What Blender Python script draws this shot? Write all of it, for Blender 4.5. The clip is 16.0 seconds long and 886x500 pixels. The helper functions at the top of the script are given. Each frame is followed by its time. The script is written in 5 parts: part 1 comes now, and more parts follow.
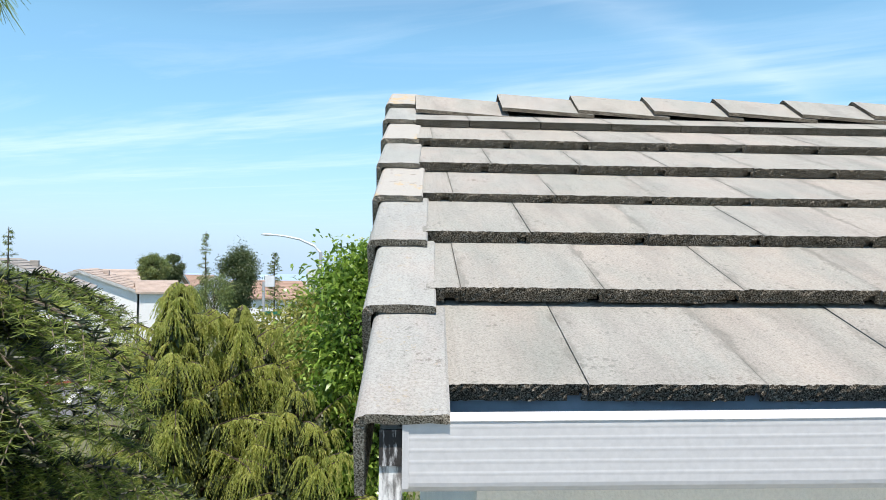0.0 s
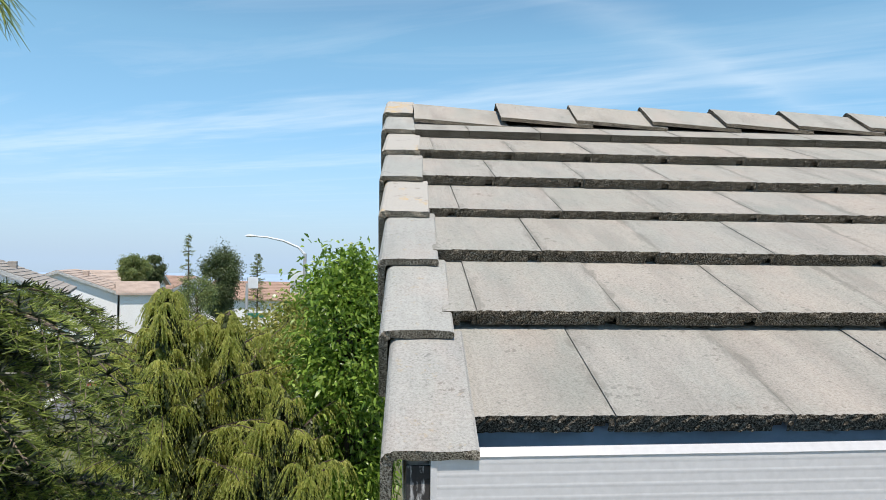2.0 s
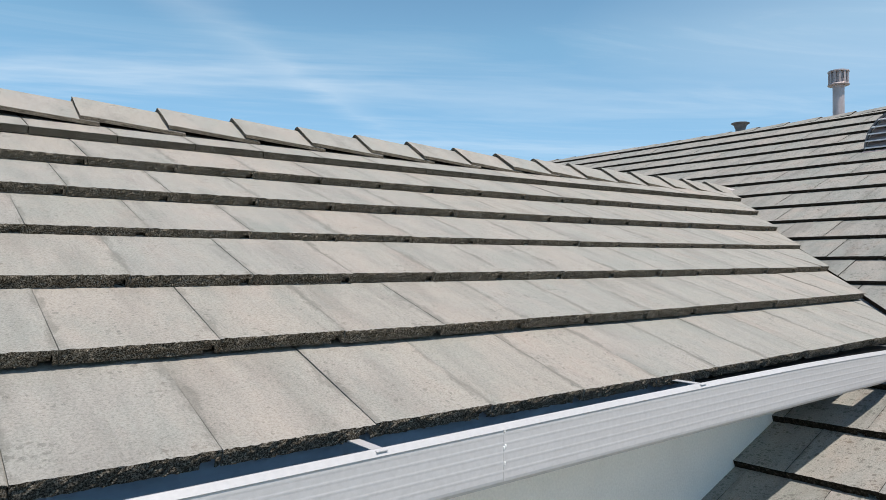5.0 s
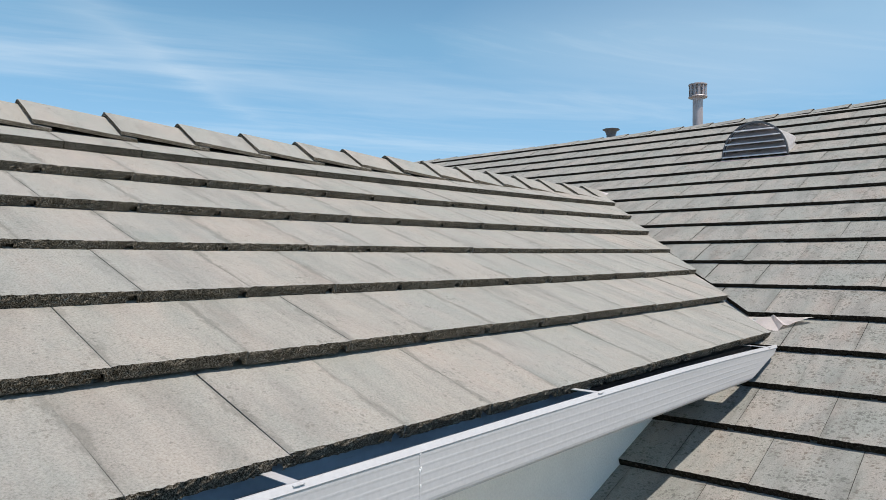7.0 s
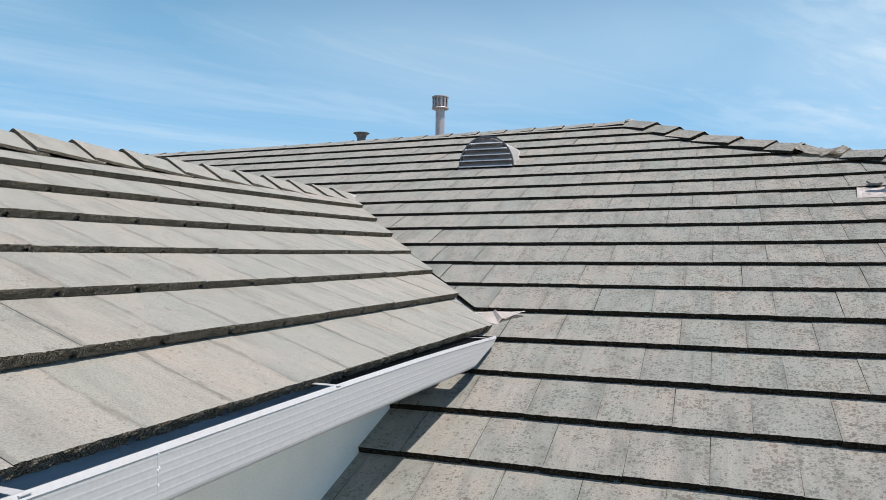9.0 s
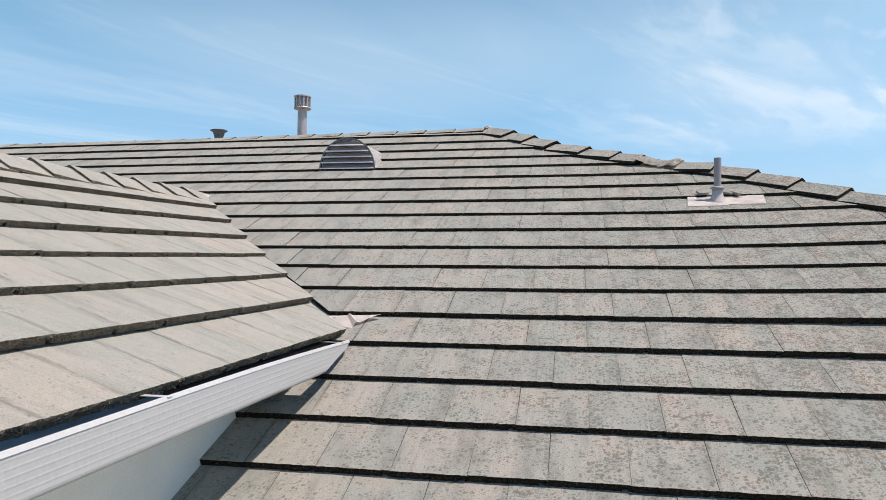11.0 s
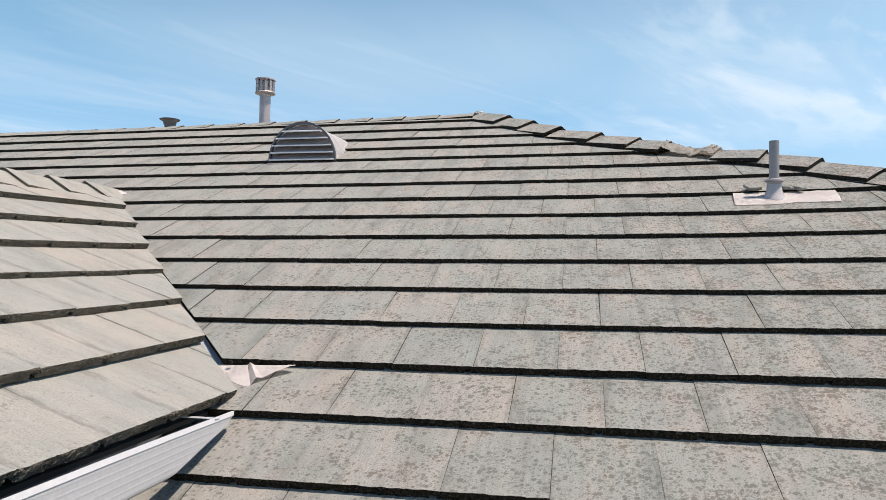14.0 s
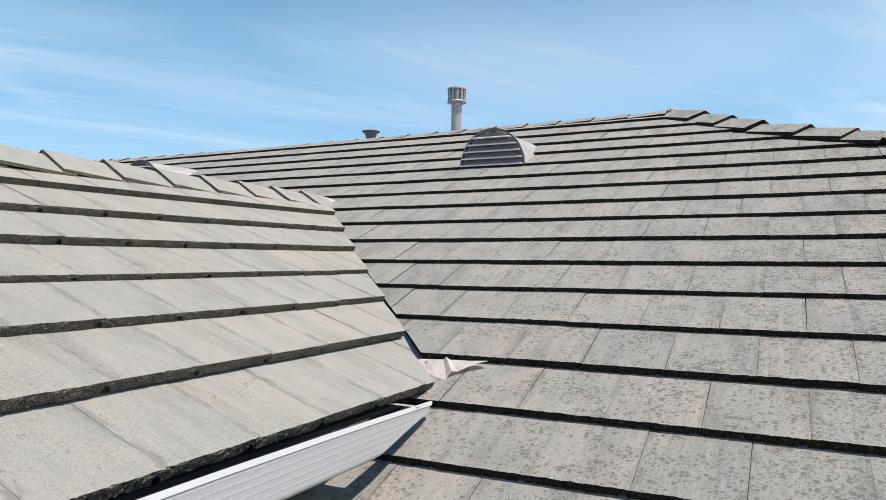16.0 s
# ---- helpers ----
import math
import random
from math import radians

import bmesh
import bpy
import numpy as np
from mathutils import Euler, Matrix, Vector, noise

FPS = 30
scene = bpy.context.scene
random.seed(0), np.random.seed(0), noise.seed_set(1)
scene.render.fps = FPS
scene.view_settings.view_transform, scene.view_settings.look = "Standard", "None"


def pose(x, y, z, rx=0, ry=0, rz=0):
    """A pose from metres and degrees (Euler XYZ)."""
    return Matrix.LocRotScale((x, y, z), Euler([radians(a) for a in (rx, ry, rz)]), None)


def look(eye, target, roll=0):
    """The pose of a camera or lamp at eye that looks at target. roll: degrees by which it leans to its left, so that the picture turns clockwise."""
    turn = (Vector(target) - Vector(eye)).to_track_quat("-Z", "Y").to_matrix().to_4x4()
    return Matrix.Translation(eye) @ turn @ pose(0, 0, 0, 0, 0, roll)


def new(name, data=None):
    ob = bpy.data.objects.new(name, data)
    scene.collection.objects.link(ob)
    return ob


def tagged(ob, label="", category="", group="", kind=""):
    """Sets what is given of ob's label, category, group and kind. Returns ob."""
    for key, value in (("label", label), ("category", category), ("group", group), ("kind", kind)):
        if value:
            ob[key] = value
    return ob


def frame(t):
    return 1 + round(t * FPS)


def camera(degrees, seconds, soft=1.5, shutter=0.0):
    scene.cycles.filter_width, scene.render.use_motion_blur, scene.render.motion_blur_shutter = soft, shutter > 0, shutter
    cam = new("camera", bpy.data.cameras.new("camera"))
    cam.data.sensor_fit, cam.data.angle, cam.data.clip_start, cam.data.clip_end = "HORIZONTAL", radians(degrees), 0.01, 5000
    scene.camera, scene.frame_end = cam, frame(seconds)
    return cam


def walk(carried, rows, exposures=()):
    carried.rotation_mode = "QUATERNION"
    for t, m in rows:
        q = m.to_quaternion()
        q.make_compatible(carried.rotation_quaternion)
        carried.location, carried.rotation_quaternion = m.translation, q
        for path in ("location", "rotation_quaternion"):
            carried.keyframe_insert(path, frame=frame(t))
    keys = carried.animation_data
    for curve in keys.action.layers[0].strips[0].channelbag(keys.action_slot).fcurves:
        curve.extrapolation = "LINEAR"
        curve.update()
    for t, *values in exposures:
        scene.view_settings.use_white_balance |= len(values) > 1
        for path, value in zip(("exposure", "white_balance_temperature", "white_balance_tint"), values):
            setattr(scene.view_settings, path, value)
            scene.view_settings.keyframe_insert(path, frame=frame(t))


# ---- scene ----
cam = camera(64.40, 16.0, soft=0.8)
# seconds, eye, turn about x, y and z
PATH = [
    (0.0, -0.039, 0.071, 5.996, 91.19, -0.91, -3.36),
    (0.5, -0.074, 0.091, 6.012, 91.26, -0.92, -3.38),
    (1.0, -0.090, 0.101, 6.026, 91.26, -0.92, -3.29),
    (1.5, -0.106, 0.091, 6.034, 91.25, -0.93, -3.34),
    (2.0, -0.106, 0.101, 6.041, 91.25, -0.95, -4.74),
    (2.1, -0.106, 0.096, 6.043, 91.26, -0.94, -5.47),
    (2.2, -0.106, 0.092, 6.045, 91.26, -0.93, -6.56),
    (2.3, -0.106, 0.088, 6.048, 91.26, -0.92, -8.37),
    (2.4, -0.106, 0.084, 6.050, 91.27, -0.90, -11.30),
    (2.5, -0.105, 0.080, 6.052, 91.27, -0.89, -13.36),
    (3.0, -0.122, 0.081, 6.077, 91.42, -0.88, -18.12),
    (3.5, -0.088, 0.127, 6.090, 91.40, -0.71, -21.24),
    (4.0, 0.032, 0.081, 6.079, 91.28, -0.69, -27.31),
    (4.1, 0.053, 0.076, 6.084, 91.29, -0.64, -29.70),
    (4.2, 0.073, 0.071, 6.089, 91.29, -0.58, -32.30),
    (4.3, 0.094, 0.066, 6.094, 91.30, -0.53, -34.90),
    (4.4, 0.115, 0.061, 6.100, 91.31, -0.48, -36.10),
    (4.5, 0.135, 0.056, 6.105, 91.32, -0.42, -36.37),
    (4.7, 0.133, 0.062, 6.108, 91.30, -0.43, -37.05),
    (6.8, 0.090, 0.156, 6.162, 90.93, -0.48, -48.90),
    (7.0, 0.090, 0.156, 6.162, 90.93, -0.48, -48.75),
    (7.1, 0.090, 0.141, 6.166, 90.90, -0.54, -48.96),
    (7.2, 0.089, 0.125, 6.170, 90.88, -0.61, -51.59),
    (7.3, 0.089, 0.109, 6.174, 90.85, -0.67, -55.53),
    (7.4, 0.088, 0.093, 6.178, 90.83, -0.73, -61.09),
    (7.5, 0.088, 0.077, 6.182, 90.80, -0.80, -67.12),
    (8.0, 0.023, 0.116, 6.177, 90.84, -0.60, -68.81),
    (8.5, 0.004, 0.071, 6.166, 90.91, -0.75, -68.75),
    (9.0, -0.015, 0.053, 6.178, 90.96, -0.71, -68.66),
    (9.2, -0.006, 0.048, 6.181, 91.00, -0.73, -68.85),
    (9.3, -0.001, 0.045, 6.183, 91.01, -0.73, -70.91),
    (9.4, 0.003, 0.042, 6.184, 91.03, -0.74, -73.46),
    (9.5, 0.008, 0.039, 6.186, 91.05, -0.75, -76.29),
    (9.6, 0.008, 0.039, 6.186, 91.05, -0.75, -78.60),
    (9.7, 0.008, 0.039, 6.186, 91.05, -0.75, -79.90),
    (11.8, 0.048, -0.050, 6.183, 91.41, -0.75, -79.00),
    (12.0, 0.098, -0.050, 6.183, 91.41, -0.75, -79.00),
    (12.5, 0.341, -0.096, 6.191, 91.45, -0.66, -78.91),
    (13.0, 0.730, -0.096, 6.225, 91.41, -0.72, -78.91),
    (13.5, 1.223, -0.011, 6.248, 91.63, -0.78, -78.92),
    (14.0, 1.352, -0.003, 6.279, 91.49, -0.78, -78.81),
    (14.1, 1.351, -0.005, 6.280, 91.50, -0.81, -77.92),
    (14.2, 1.349, -0.008, 6.281, 91.50, -0.84, -75.75),
    (14.3, 1.348, -0.010, 6.282, 91.51, -0.86, -73.10),
    (14.4, 1.346, -0.012, 6.283, 91.52, -0.89, -71.73),
    (14.5, 1.344, -0.014, 6.284, 91.53, -0.92, -70.83),
    (15.0, 1.287, -0.002, 6.291, 91.37, -0.97, -67.75),
    (15.2, 1.275, -0.009, 6.291, 91.33, -0.96, -65.81),
    (15.5, 1.256, -0.021, 6.291, 91.27, -0.94, -63.95),
    (16.0, 1.266, -0.025, 6.273, 91.46, -1.08, -63.62),
]
EXPOSURE = [(0.0, 0.37, 6400, 11), (0.5, 0.25, 6450, 11), (1.0, 0.17, 6500, 11), (1.5, 0.17, 6500, 11), (2.0, 0.11, 6500, 11), (3.0, 0.03, 6550, 12),
            (7.0, -0.11, 6450, 11), (9.5, -0.02, 6480, 11), (12.0, 0.07, 6850, 15), (14.2, 0.09, 6820, 14), (15.5, 0.09, 6640, 12), (16.0, 0.09, 6600, 12)]
walk(cam, [(t, pose(x, y, z, rx, ry, rz)) for t, x, y, z, rx, ry, rz in PATH], EXPOSURE)

# ---- light ----
SUN = Vector((0.0, -0.43, 1.0)).normalized()
sun = new("sun", bpy.data.lights.new("sun", "SUN"))
sun.data.energy, sun.data.angle, sun.data.color = 5.0, radians(0.55), (1.0, 0.92, 0.83)
sun.matrix_world = look((0, 0, 40), Vector((0, 0, 40)) - SUN)


def nodes_of(tree):
    """Two short hands for a node tree: add a node, and link."""
    def add(kind, **values):
        n = tree.nodes.new(kind)
        if "operation" in values:
            n.operation = values["operation"]
        if "use_clamp" in values:
            n.use_clamp = values["use_clamp"]
        if "data_type" in values:
            n.data_type = values["data_type"]
        if "blend_type" in values:
            n.blend_type = values["blend_type"]
        if "noise_dimensions" in values:
            n.noise_dimensions = values["noise_dimensions"]
        return n

    def tie(a, b):
        tree.links.new(a, b)
    return add, tie


def make_world():
    world = bpy.data.worlds.new("world")
    scene.world = world
    world.use_nodes = True
    world.node_tree.nodes.clear()
    add, tie = nodes_of(world.node_tree)

    def m(op, a, b=None, c=None, clamp=False):
        n = add("ShaderNodeMath", operation=op, use_clamp=clamp)
        for i, v in enumerate((a, b, c)):
            if v is None:
                continue
            if hasattr(v, "links"):
                tie(v, n.inputs[i])
            else:
                n.inputs[i].default_value = v
        return n.outputs[0]

    out, bg = add("ShaderNodeOutputWorld"), add("ShaderNodeBackground")
    tie(bg.outputs[0], out.inputs[0])
    sky = add("ShaderNodeTexSky")
    sky.sky_type, sky.sun_disc = "NISHITA", False
    sky.sun_elevation, sky.sun_rotation = math.asin(SUN.z), math.atan2(SUN.x, SUN.y)
    sky.altitude, sky.air_density, sky.dust_density, sky.ozone_density = 100.0, 1.0, 0.6, 1.5
    coord = add("ShaderNodeTexCoord")
    sep = add("ShaderNodeSeparateXYZ")
    tie(coord.outputs["Generated"], sep.inputs[0])
    up = m("MAXIMUM", sep.outputs[2], 0.03)
    px, py = m("DIVIDE", sep.outputs[0], up), m("DIVIDE", sep.outputs[1], up)
    # the cirrus lies in one high layer: a runs along its streaks, q across them
    q = m("ADD", m("MULTIPLY", px, 0.5), m("MULTIPLY", py, 0.866))
    a = m("SUBTRACT", m("MULTIPLY", px, 0.866), m("MULTIPLY", py, 0.5))
    q2 = m("ADD", m("MULTIPLY", px, -0.618), m("MULTIPLY", py, 0.785))
    a2 = m("ADD", m("MULTIPLY", px, 0.785), m("MULTIPLY", py, 0.618))
    vec = add("ShaderNodeCombineXYZ")
    tie(m("MULTIPLY", a, 0.45), vec.inputs[0])
    tie(m("MULTIPLY", q, 1.5), vec.inputs[1])
    wisp = add("ShaderNodeTexNoise", noise_dimensions="2D")
    tie(vec.outputs[0], wisp.inputs["Vector"])
    wisp.inputs["Scale"].default_value, wisp.inputs["Detail"].default_value, wisp.inputs["Roughness"].default_value = 0.9, 8.0, 0.62
    wisp.inputs["Distortion"].default_value = 0.6
    fine = add("ShaderNodeTexNoise", noise_dimensions="2D")
    tie(vec.outputs[0], fine.inputs["Vector"])
    fine.inputs["Scale"].default_value, fine.inputs["Detail"].default_value = 3.1, 6.0
    w, fn = wisp.outputs[0], fine.outputs[0]

    def streak(across, along, at, width, power, lo=-99, hi=99):
        wob = m("ADD", across, m("MULTIPLY", m("SUBTRACT", fn, 0.5), width * 1.6))
        s = m("SUBTRACT", 1.0, m("DIVIDE", m("ABSOLUTE", m("SUBTRACT", wob, at)), width), clamp=True)
        s = m("MULTIPLY", m("POWER", s, 1.4), power)
        s = m("MULTIPLY", s, m("MULTIPLY", m("SUBTRACT", along, lo), 1.5, clamp=True))
        return m("MULTIPLY", s, m("MULTIPLY", m("SUBTRACT", hi, along), 1.5, clamp=True))

    cover = m("MULTIPLY", m("SUBTRACT", w, 0.50, clamp=True), 1.1)
    cover = m("ADD", cover, streak(q, a, 3.95, 0.62, 0.26))
    cover = m("ADD", cover, streak(q, a, 3.95, 0.7, 0.32, -99, 0.6))
    cover = m("ADD", cover, streak(q, a, 5.75, 0.5, 0.4))
    cover = m("ADD", cover, streak(q2, a2, 1.6, 0.22, 0.30, 1.6, 5.4))
    for ca, cq, ra, rq, power in ((2.85, 1.10, 0.6, 0.34, 0.75), (3.40, 0.86, 0.6, 0.26, 0.6), (5.1, 1.05, 2.0, 0.6, 0.8), (2.2, 0.35, 1.0, 0.35, 0.4), (4.6, 2.3, 1.6, 0.6, 0.5)):
        wob = m("MULTIPLY", m("SUBTRACT", w, 0.5), 3.2)
        da = m("ADD", m("DIVIDE", m("SUBTRACT", a, ca), ra), wob)
        dq = m("ADD", m("DIVIDE", m("SUBTRACT", q, cq), rq), m("MULTIPLY", m("SUBTRACT", fn, 0.5), 3.0))
        near = m("SUBTRACT", 1.0, m("ADD", m("MULTIPLY", da, da), m("MULTIPLY", dq, dq)), clamp=True)
        cover = m("ADD", cover, m("MULTIPLY", m("MULTIPLY", m("MULTIPLY", near, near), power), m("MULTIPLY", m("SUBTRACT", fn, 0.25, clamp=True), 2.6)))
    # broad thin veils with hardly any texture
    for ca, cq, ra, rq, power in ((3.0, 1.0, 1.7, 1.3, 0.65), (2.4, 2.7, 1.5, 1.2, 0.8), (3.4, -0.3, 1.3, 0.9, 0.4), (4.8, 1.4, 1.7, 1.4, 0.75)):
        da, dq = m("DIVIDE", m("SUBTRACT", a, ca), ra), m("DIVIDE", m("SUBTRACT", q, cq), rq)
        near = m("SUBTRACT", 1.0, m("ADD", m("MULTIPLY", da, da), m("MULTIPLY", dq, dq)), clamp=True)
        cover = m("ADD", cover, m("MULTIPLY", m("MULTIPLY", near, power), m("ADD", m("MULTIPLY", w, 0.6), 0.3)))
    cover = m("MULTIPLY", cover, 0.42, clamp=True)
    low = m("MULTIPLY", sep.outputs[2], 7.0, clamp=True)
    cover = m("MULTIPLY", cover, low)
    mix = add("ShaderNodeMix", data_type="RGBA")
    tie(cover, mix.inputs[0])
    tint = add("ShaderNodeMix", data_type="RGBA", blend_type="MULTIPLY")
    tint.inputs[0].default_value = 1.0
    tie(sky.outputs[0], tint.inputs[6])
    tone = add("ShaderNodeValToRGB")
    tone.color_ramp.elements[0].position, tone.color_ramp.elements[0].color = 0.0, (0.72, 0.90, 1.16, 1)
    tone.color_ramp.elements[1].position, tone.color_ramp.elements[1].color = 0.30, (1.04, 1.36, 1.27, 1)
    high = tone.color_ramp.elements.new(0.62)
    high.color = (0.62, 0.80, 0.86, 1)
    tie(sep.outputs[2], tone.inputs[0])
    tie(tone.outputs[0], tint.inputs[7])
    # pale sea haze along the horizon
    haze = add("ShaderNodeMix", data_type="RGBA")
    veil = m("MULTIPLY", m("POWER", m("SUBTRACT", 1.0, m("DIVIDE", m("ABSOLUTE", sep.outputs[2]), 0.20), clamp=True), 1.5), 0.92)
    tie(veil, haze.inputs[0])
    tie(tint.outputs[2], haze.inputs[6])
    haze.inputs[7].default_value = (3.75, 4.95, 6.35, 1)
    tie(haze.outputs[2], mix.inputs[6])
    mix.inputs[7].default_value = (7.2, 7.9, 8.3, 1)
    tie(mix.outputs[2], bg.inputs[0])
    bg.inputs[1].default_value = 0.13


make_world()


# ---- materials ----
def material(name):
    mat = bpy.data.materials.new(name)
    mat.use_nodes = True
    mat.node_tree.nodes.clear()
    add, tie = nodes_of(mat.node_tree)
    out, bsdf = add("ShaderNodeOutputMaterial"), add("ShaderNodeBsdfPrincipled")
    tie(bsdf.outputs[0], out.inputs[0])
    return mat, add, tie, bsdf


def noise_at(add, tie, vec, scale, detail=4.0, rough=0.55, stretch=(1, 1, 1)):
    mp = add("ShaderNodeMapping")
    mp.inputs["Scale"].default_value = stretch
    tie(vec, mp.inputs["Vector"])
    n = add("ShaderNodeTexNoise")
    n.inputs["Scale"].default_value, n.inputs["Detail"].default_value, n.inputs["Roughness"].default_value = scale, detail, rough
    tie(mp.outputs[0], n.inputs["Vector"])
    return n.outputs[0]


def ramp(add, tie, fac, *stops):
    r = add("ShaderNodeValToRGB")
    while len(r.color_ramp.elements) < len(stops):
        r.color_ramp.elements.new(0.5)
    for el, (at, col) in zip(r.color_ramp.elements, stops):
        el.position, el.color = at, (*col, 1) if len(col) == 3 else col
    tie(fac, r.inputs[0])
    return r.outputs[0]


def blend(add, tie, fac, a, b, kind="MIX"):
    n = add("ShaderNodeMix", data_type="RGBA", blend_type=kind)
    for v, i in ((fac, 0), (a, 6), (b, 7)):
        if hasattr(v, "links"):
            tie(v, n.inputs[i])
        else:
            n.inputs[i].default_value = v if i == 0 else (*v, 1)
    return n.outputs[2]


def bump(add, tie, bsdf, height, strength=0.3, distance=0.004):
    b = add("ShaderNodeBump")
    b.inputs["Strength"].default_value, b.inputs["Distance"].default_value = strength, distance
    tie(height, b.inputs["Height"])
    tie(b.outputs[0], bsdf.inputs["Normal"])


G1, G2, G3 = (0, 0, 0), (1, 1, 1), (0.5, 0.5, 0.5)


def own_random(add, tie):
    """A number of its own for each piece, be it an object or an island of a joined mesh."""
    info, geo = add("ShaderNodeObjectInfo"), add("ShaderNodeNewGeometry")
    s = add("ShaderNodeMath", operation="ADD")
    tie(info.outputs["Random"], s.inputs[0])
    tie(geo.outputs["Random Per Island"], s.inputs[1])
    f = add("ShaderNodeMath", operation="FRACT")
    tie(s.outputs[0], f.inputs[0])
    return f.outputs[0]


def shifted(add, tie, rnd):
    coord = add("ShaderNodeTexCoord")
    mul = add("ShaderNodeVectorMath", operation="MULTIPLY_ADD")
    tie(rnd, mul.inputs[0])
    mul.inputs[1].default_value = (37.0, 53.0, 19.0)
    tie(coord.outputs["Object"], mul.inputs[2])
    return mul.outputs[0]


def spots_at(add, tie, vec, scale, least, most, ragged=0.022):
    """Round ragged spots, one to a cell, of uneven size; many cells have none."""
    wob = noise_at(add, tie, vec, 120.0, 3, 0.7)
    push = add("ShaderNodeVectorMath", operation="MULTIPLY_ADD")
    tie(wob, push.inputs[0])
    push.inputs[1].default_value = (ragged, ragged, ragged)
    tie(vec, push.inputs[2])
    cell = add("ShaderNodeTexVoronoi")
    cell.inputs["Scale"].default_value = scale
    tie(push.outputs[0], cell.inputs["Vector"])
    pick = add("ShaderNodeSeparateColor")
    tie(cell.outputs["Color"], pick.inputs[0])
    size = add("ShaderNodeMapRange")
    for n, v in (("From Min", 0.25), ("From Max", 1.0), ("To Min", least), ("To Max", most)):
        size.inputs[n].default_value = v
    tie(pick.outputs[0], size.inputs["Value"])
    room = add("ShaderNodeMath", operation="SUBTRACT")
    tie(size.outputs[0], room.inputs[0])
    tie(cell.outputs["Distance"], room.inputs[1])
    return room.outputs[0]


def summed(add, tie, a, k, b):
    n = add("ShaderNodeMath", operation="MULTIPLY_ADD")
    tie(a, n.inputs[0])
    n.inputs[1].default_value = k
    tie(b, n.inputs[2])
    return n.outputs[0]


def tile_material(name, tones, streaks, green, warm_share, spot_size, spot_depth, crust=0.5, grit=0.6, lean=0.0, lichen=0.0):
    """Weathered flat concrete tile: washed colour, streaks down the slope, spots of lichen, dirt along the side locks."""
    mat, add, tie, bsdf = material(name)
    rnd = own_random(add, tie)
    vec = shifted(add, tie, rnd)
    where = add("ShaderNodeAttribute")
    where.attribute_name = "on_tile"
    xyz = add("ShaderNodeSeparateXYZ")
    tie(where.outputs["Vector"], xyz.inputs[0])
    across, up = xyz.outputs[0], xyz.outputs[1]
    col = ramp(add, tie, rnd, *[(i / (len(tones) - 1), c) for i, c in enumerate(tones)])
    # broad streaks down the slope, and finer ones within them
    st = noise_at(add, tie, vec, 9.0, 2, 0.5, (1.0, 0.20, 1.0))
    col = blend(add, tie, streaks, col, ramp(add, tie, st, (0.30, (0.64, 0.65, 0.65)), (0.48, (1, 1, 1)), (0.72, (1.10, 1.07, 1.04))), "MULTIPLY")
    fine = noise_at(add, tie, vec, 42.0, 3, 0.6, (1.0, 0.13, 1.0))
    col = blend(add, tie, streaks * 0.7, col, ramp(add, tie, fine, (0.34, (0.80, 0.80, 0.80)), (0.55, (1, 1, 1)), (0.70, (1.07, 1.07, 1.06))), "MULTIPLY")
    # grey-green algae and pink washed-out patches
    big = noise_at(add, tie, vec, 5.2, 4, 0.6, (1.0, 0.55, 1.0))
    col = blend(add, tie, ramp(add, tie, big, (0.46, G1), (0.64, (green, green, green))), col, (0.275, 0.300, 0.272), "MIX")
    warm = noise_at(add, tie, vec, 6.7, 4, 0.6, (1.0, 0.45, 1.0))
    col = blend(add, tie, ramp(add, tie, warm, (0.50, G1), (0.66, (warm_share, warm_share, warm_share))), col, (0.46, 0.37, 0.315), "MIX")
    grain = noise_at(add, tie, vec, 210.0, 5, 0.75)
    col = blend(add, tie, grit, col, ramp(add, tie, grain, (0.28, (0.50, 0.50, 0.49)), (0.5, (1.0, 1.0, 1.0)), (0.74, (1.34, 1.34, 1.33))), "MULTIPLY")
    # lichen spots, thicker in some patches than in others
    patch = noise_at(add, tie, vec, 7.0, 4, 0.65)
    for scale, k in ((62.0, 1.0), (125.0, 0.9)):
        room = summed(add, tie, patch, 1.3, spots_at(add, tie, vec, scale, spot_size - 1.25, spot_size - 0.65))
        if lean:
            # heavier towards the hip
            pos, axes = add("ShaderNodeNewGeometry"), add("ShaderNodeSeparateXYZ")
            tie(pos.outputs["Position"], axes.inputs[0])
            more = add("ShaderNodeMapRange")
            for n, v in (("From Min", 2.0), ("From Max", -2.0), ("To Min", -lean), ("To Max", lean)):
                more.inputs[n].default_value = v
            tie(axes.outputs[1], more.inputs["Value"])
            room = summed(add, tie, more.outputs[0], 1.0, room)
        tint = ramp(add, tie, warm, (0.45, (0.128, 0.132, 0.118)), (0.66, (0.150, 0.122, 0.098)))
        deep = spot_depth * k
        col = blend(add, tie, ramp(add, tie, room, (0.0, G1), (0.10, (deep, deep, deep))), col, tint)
    # dirt gathers along the two side edges
    lock = add("ShaderNodeMath", operation="PINGPONG")
    tie(across, lock.inputs[0])
    lock.inputs[1].default_value = 0.5
    edge = noise_at(add, tie, vec, 26.0, 5, 0.7, (1.0, 0.35, 1.0))
    thin = summed(add, tie, lock.outputs[0], -2.6, edge)
    col = blend(add, tie, ramp(add, tie, thin, (0.36, G1), (0.50, (crust, crust, crust))), col, (0.15, 0.148, 0.13))
    # the lower edge is washed paler where it crumbles
    nose = summed(add, tie, up, -9.0, grain)
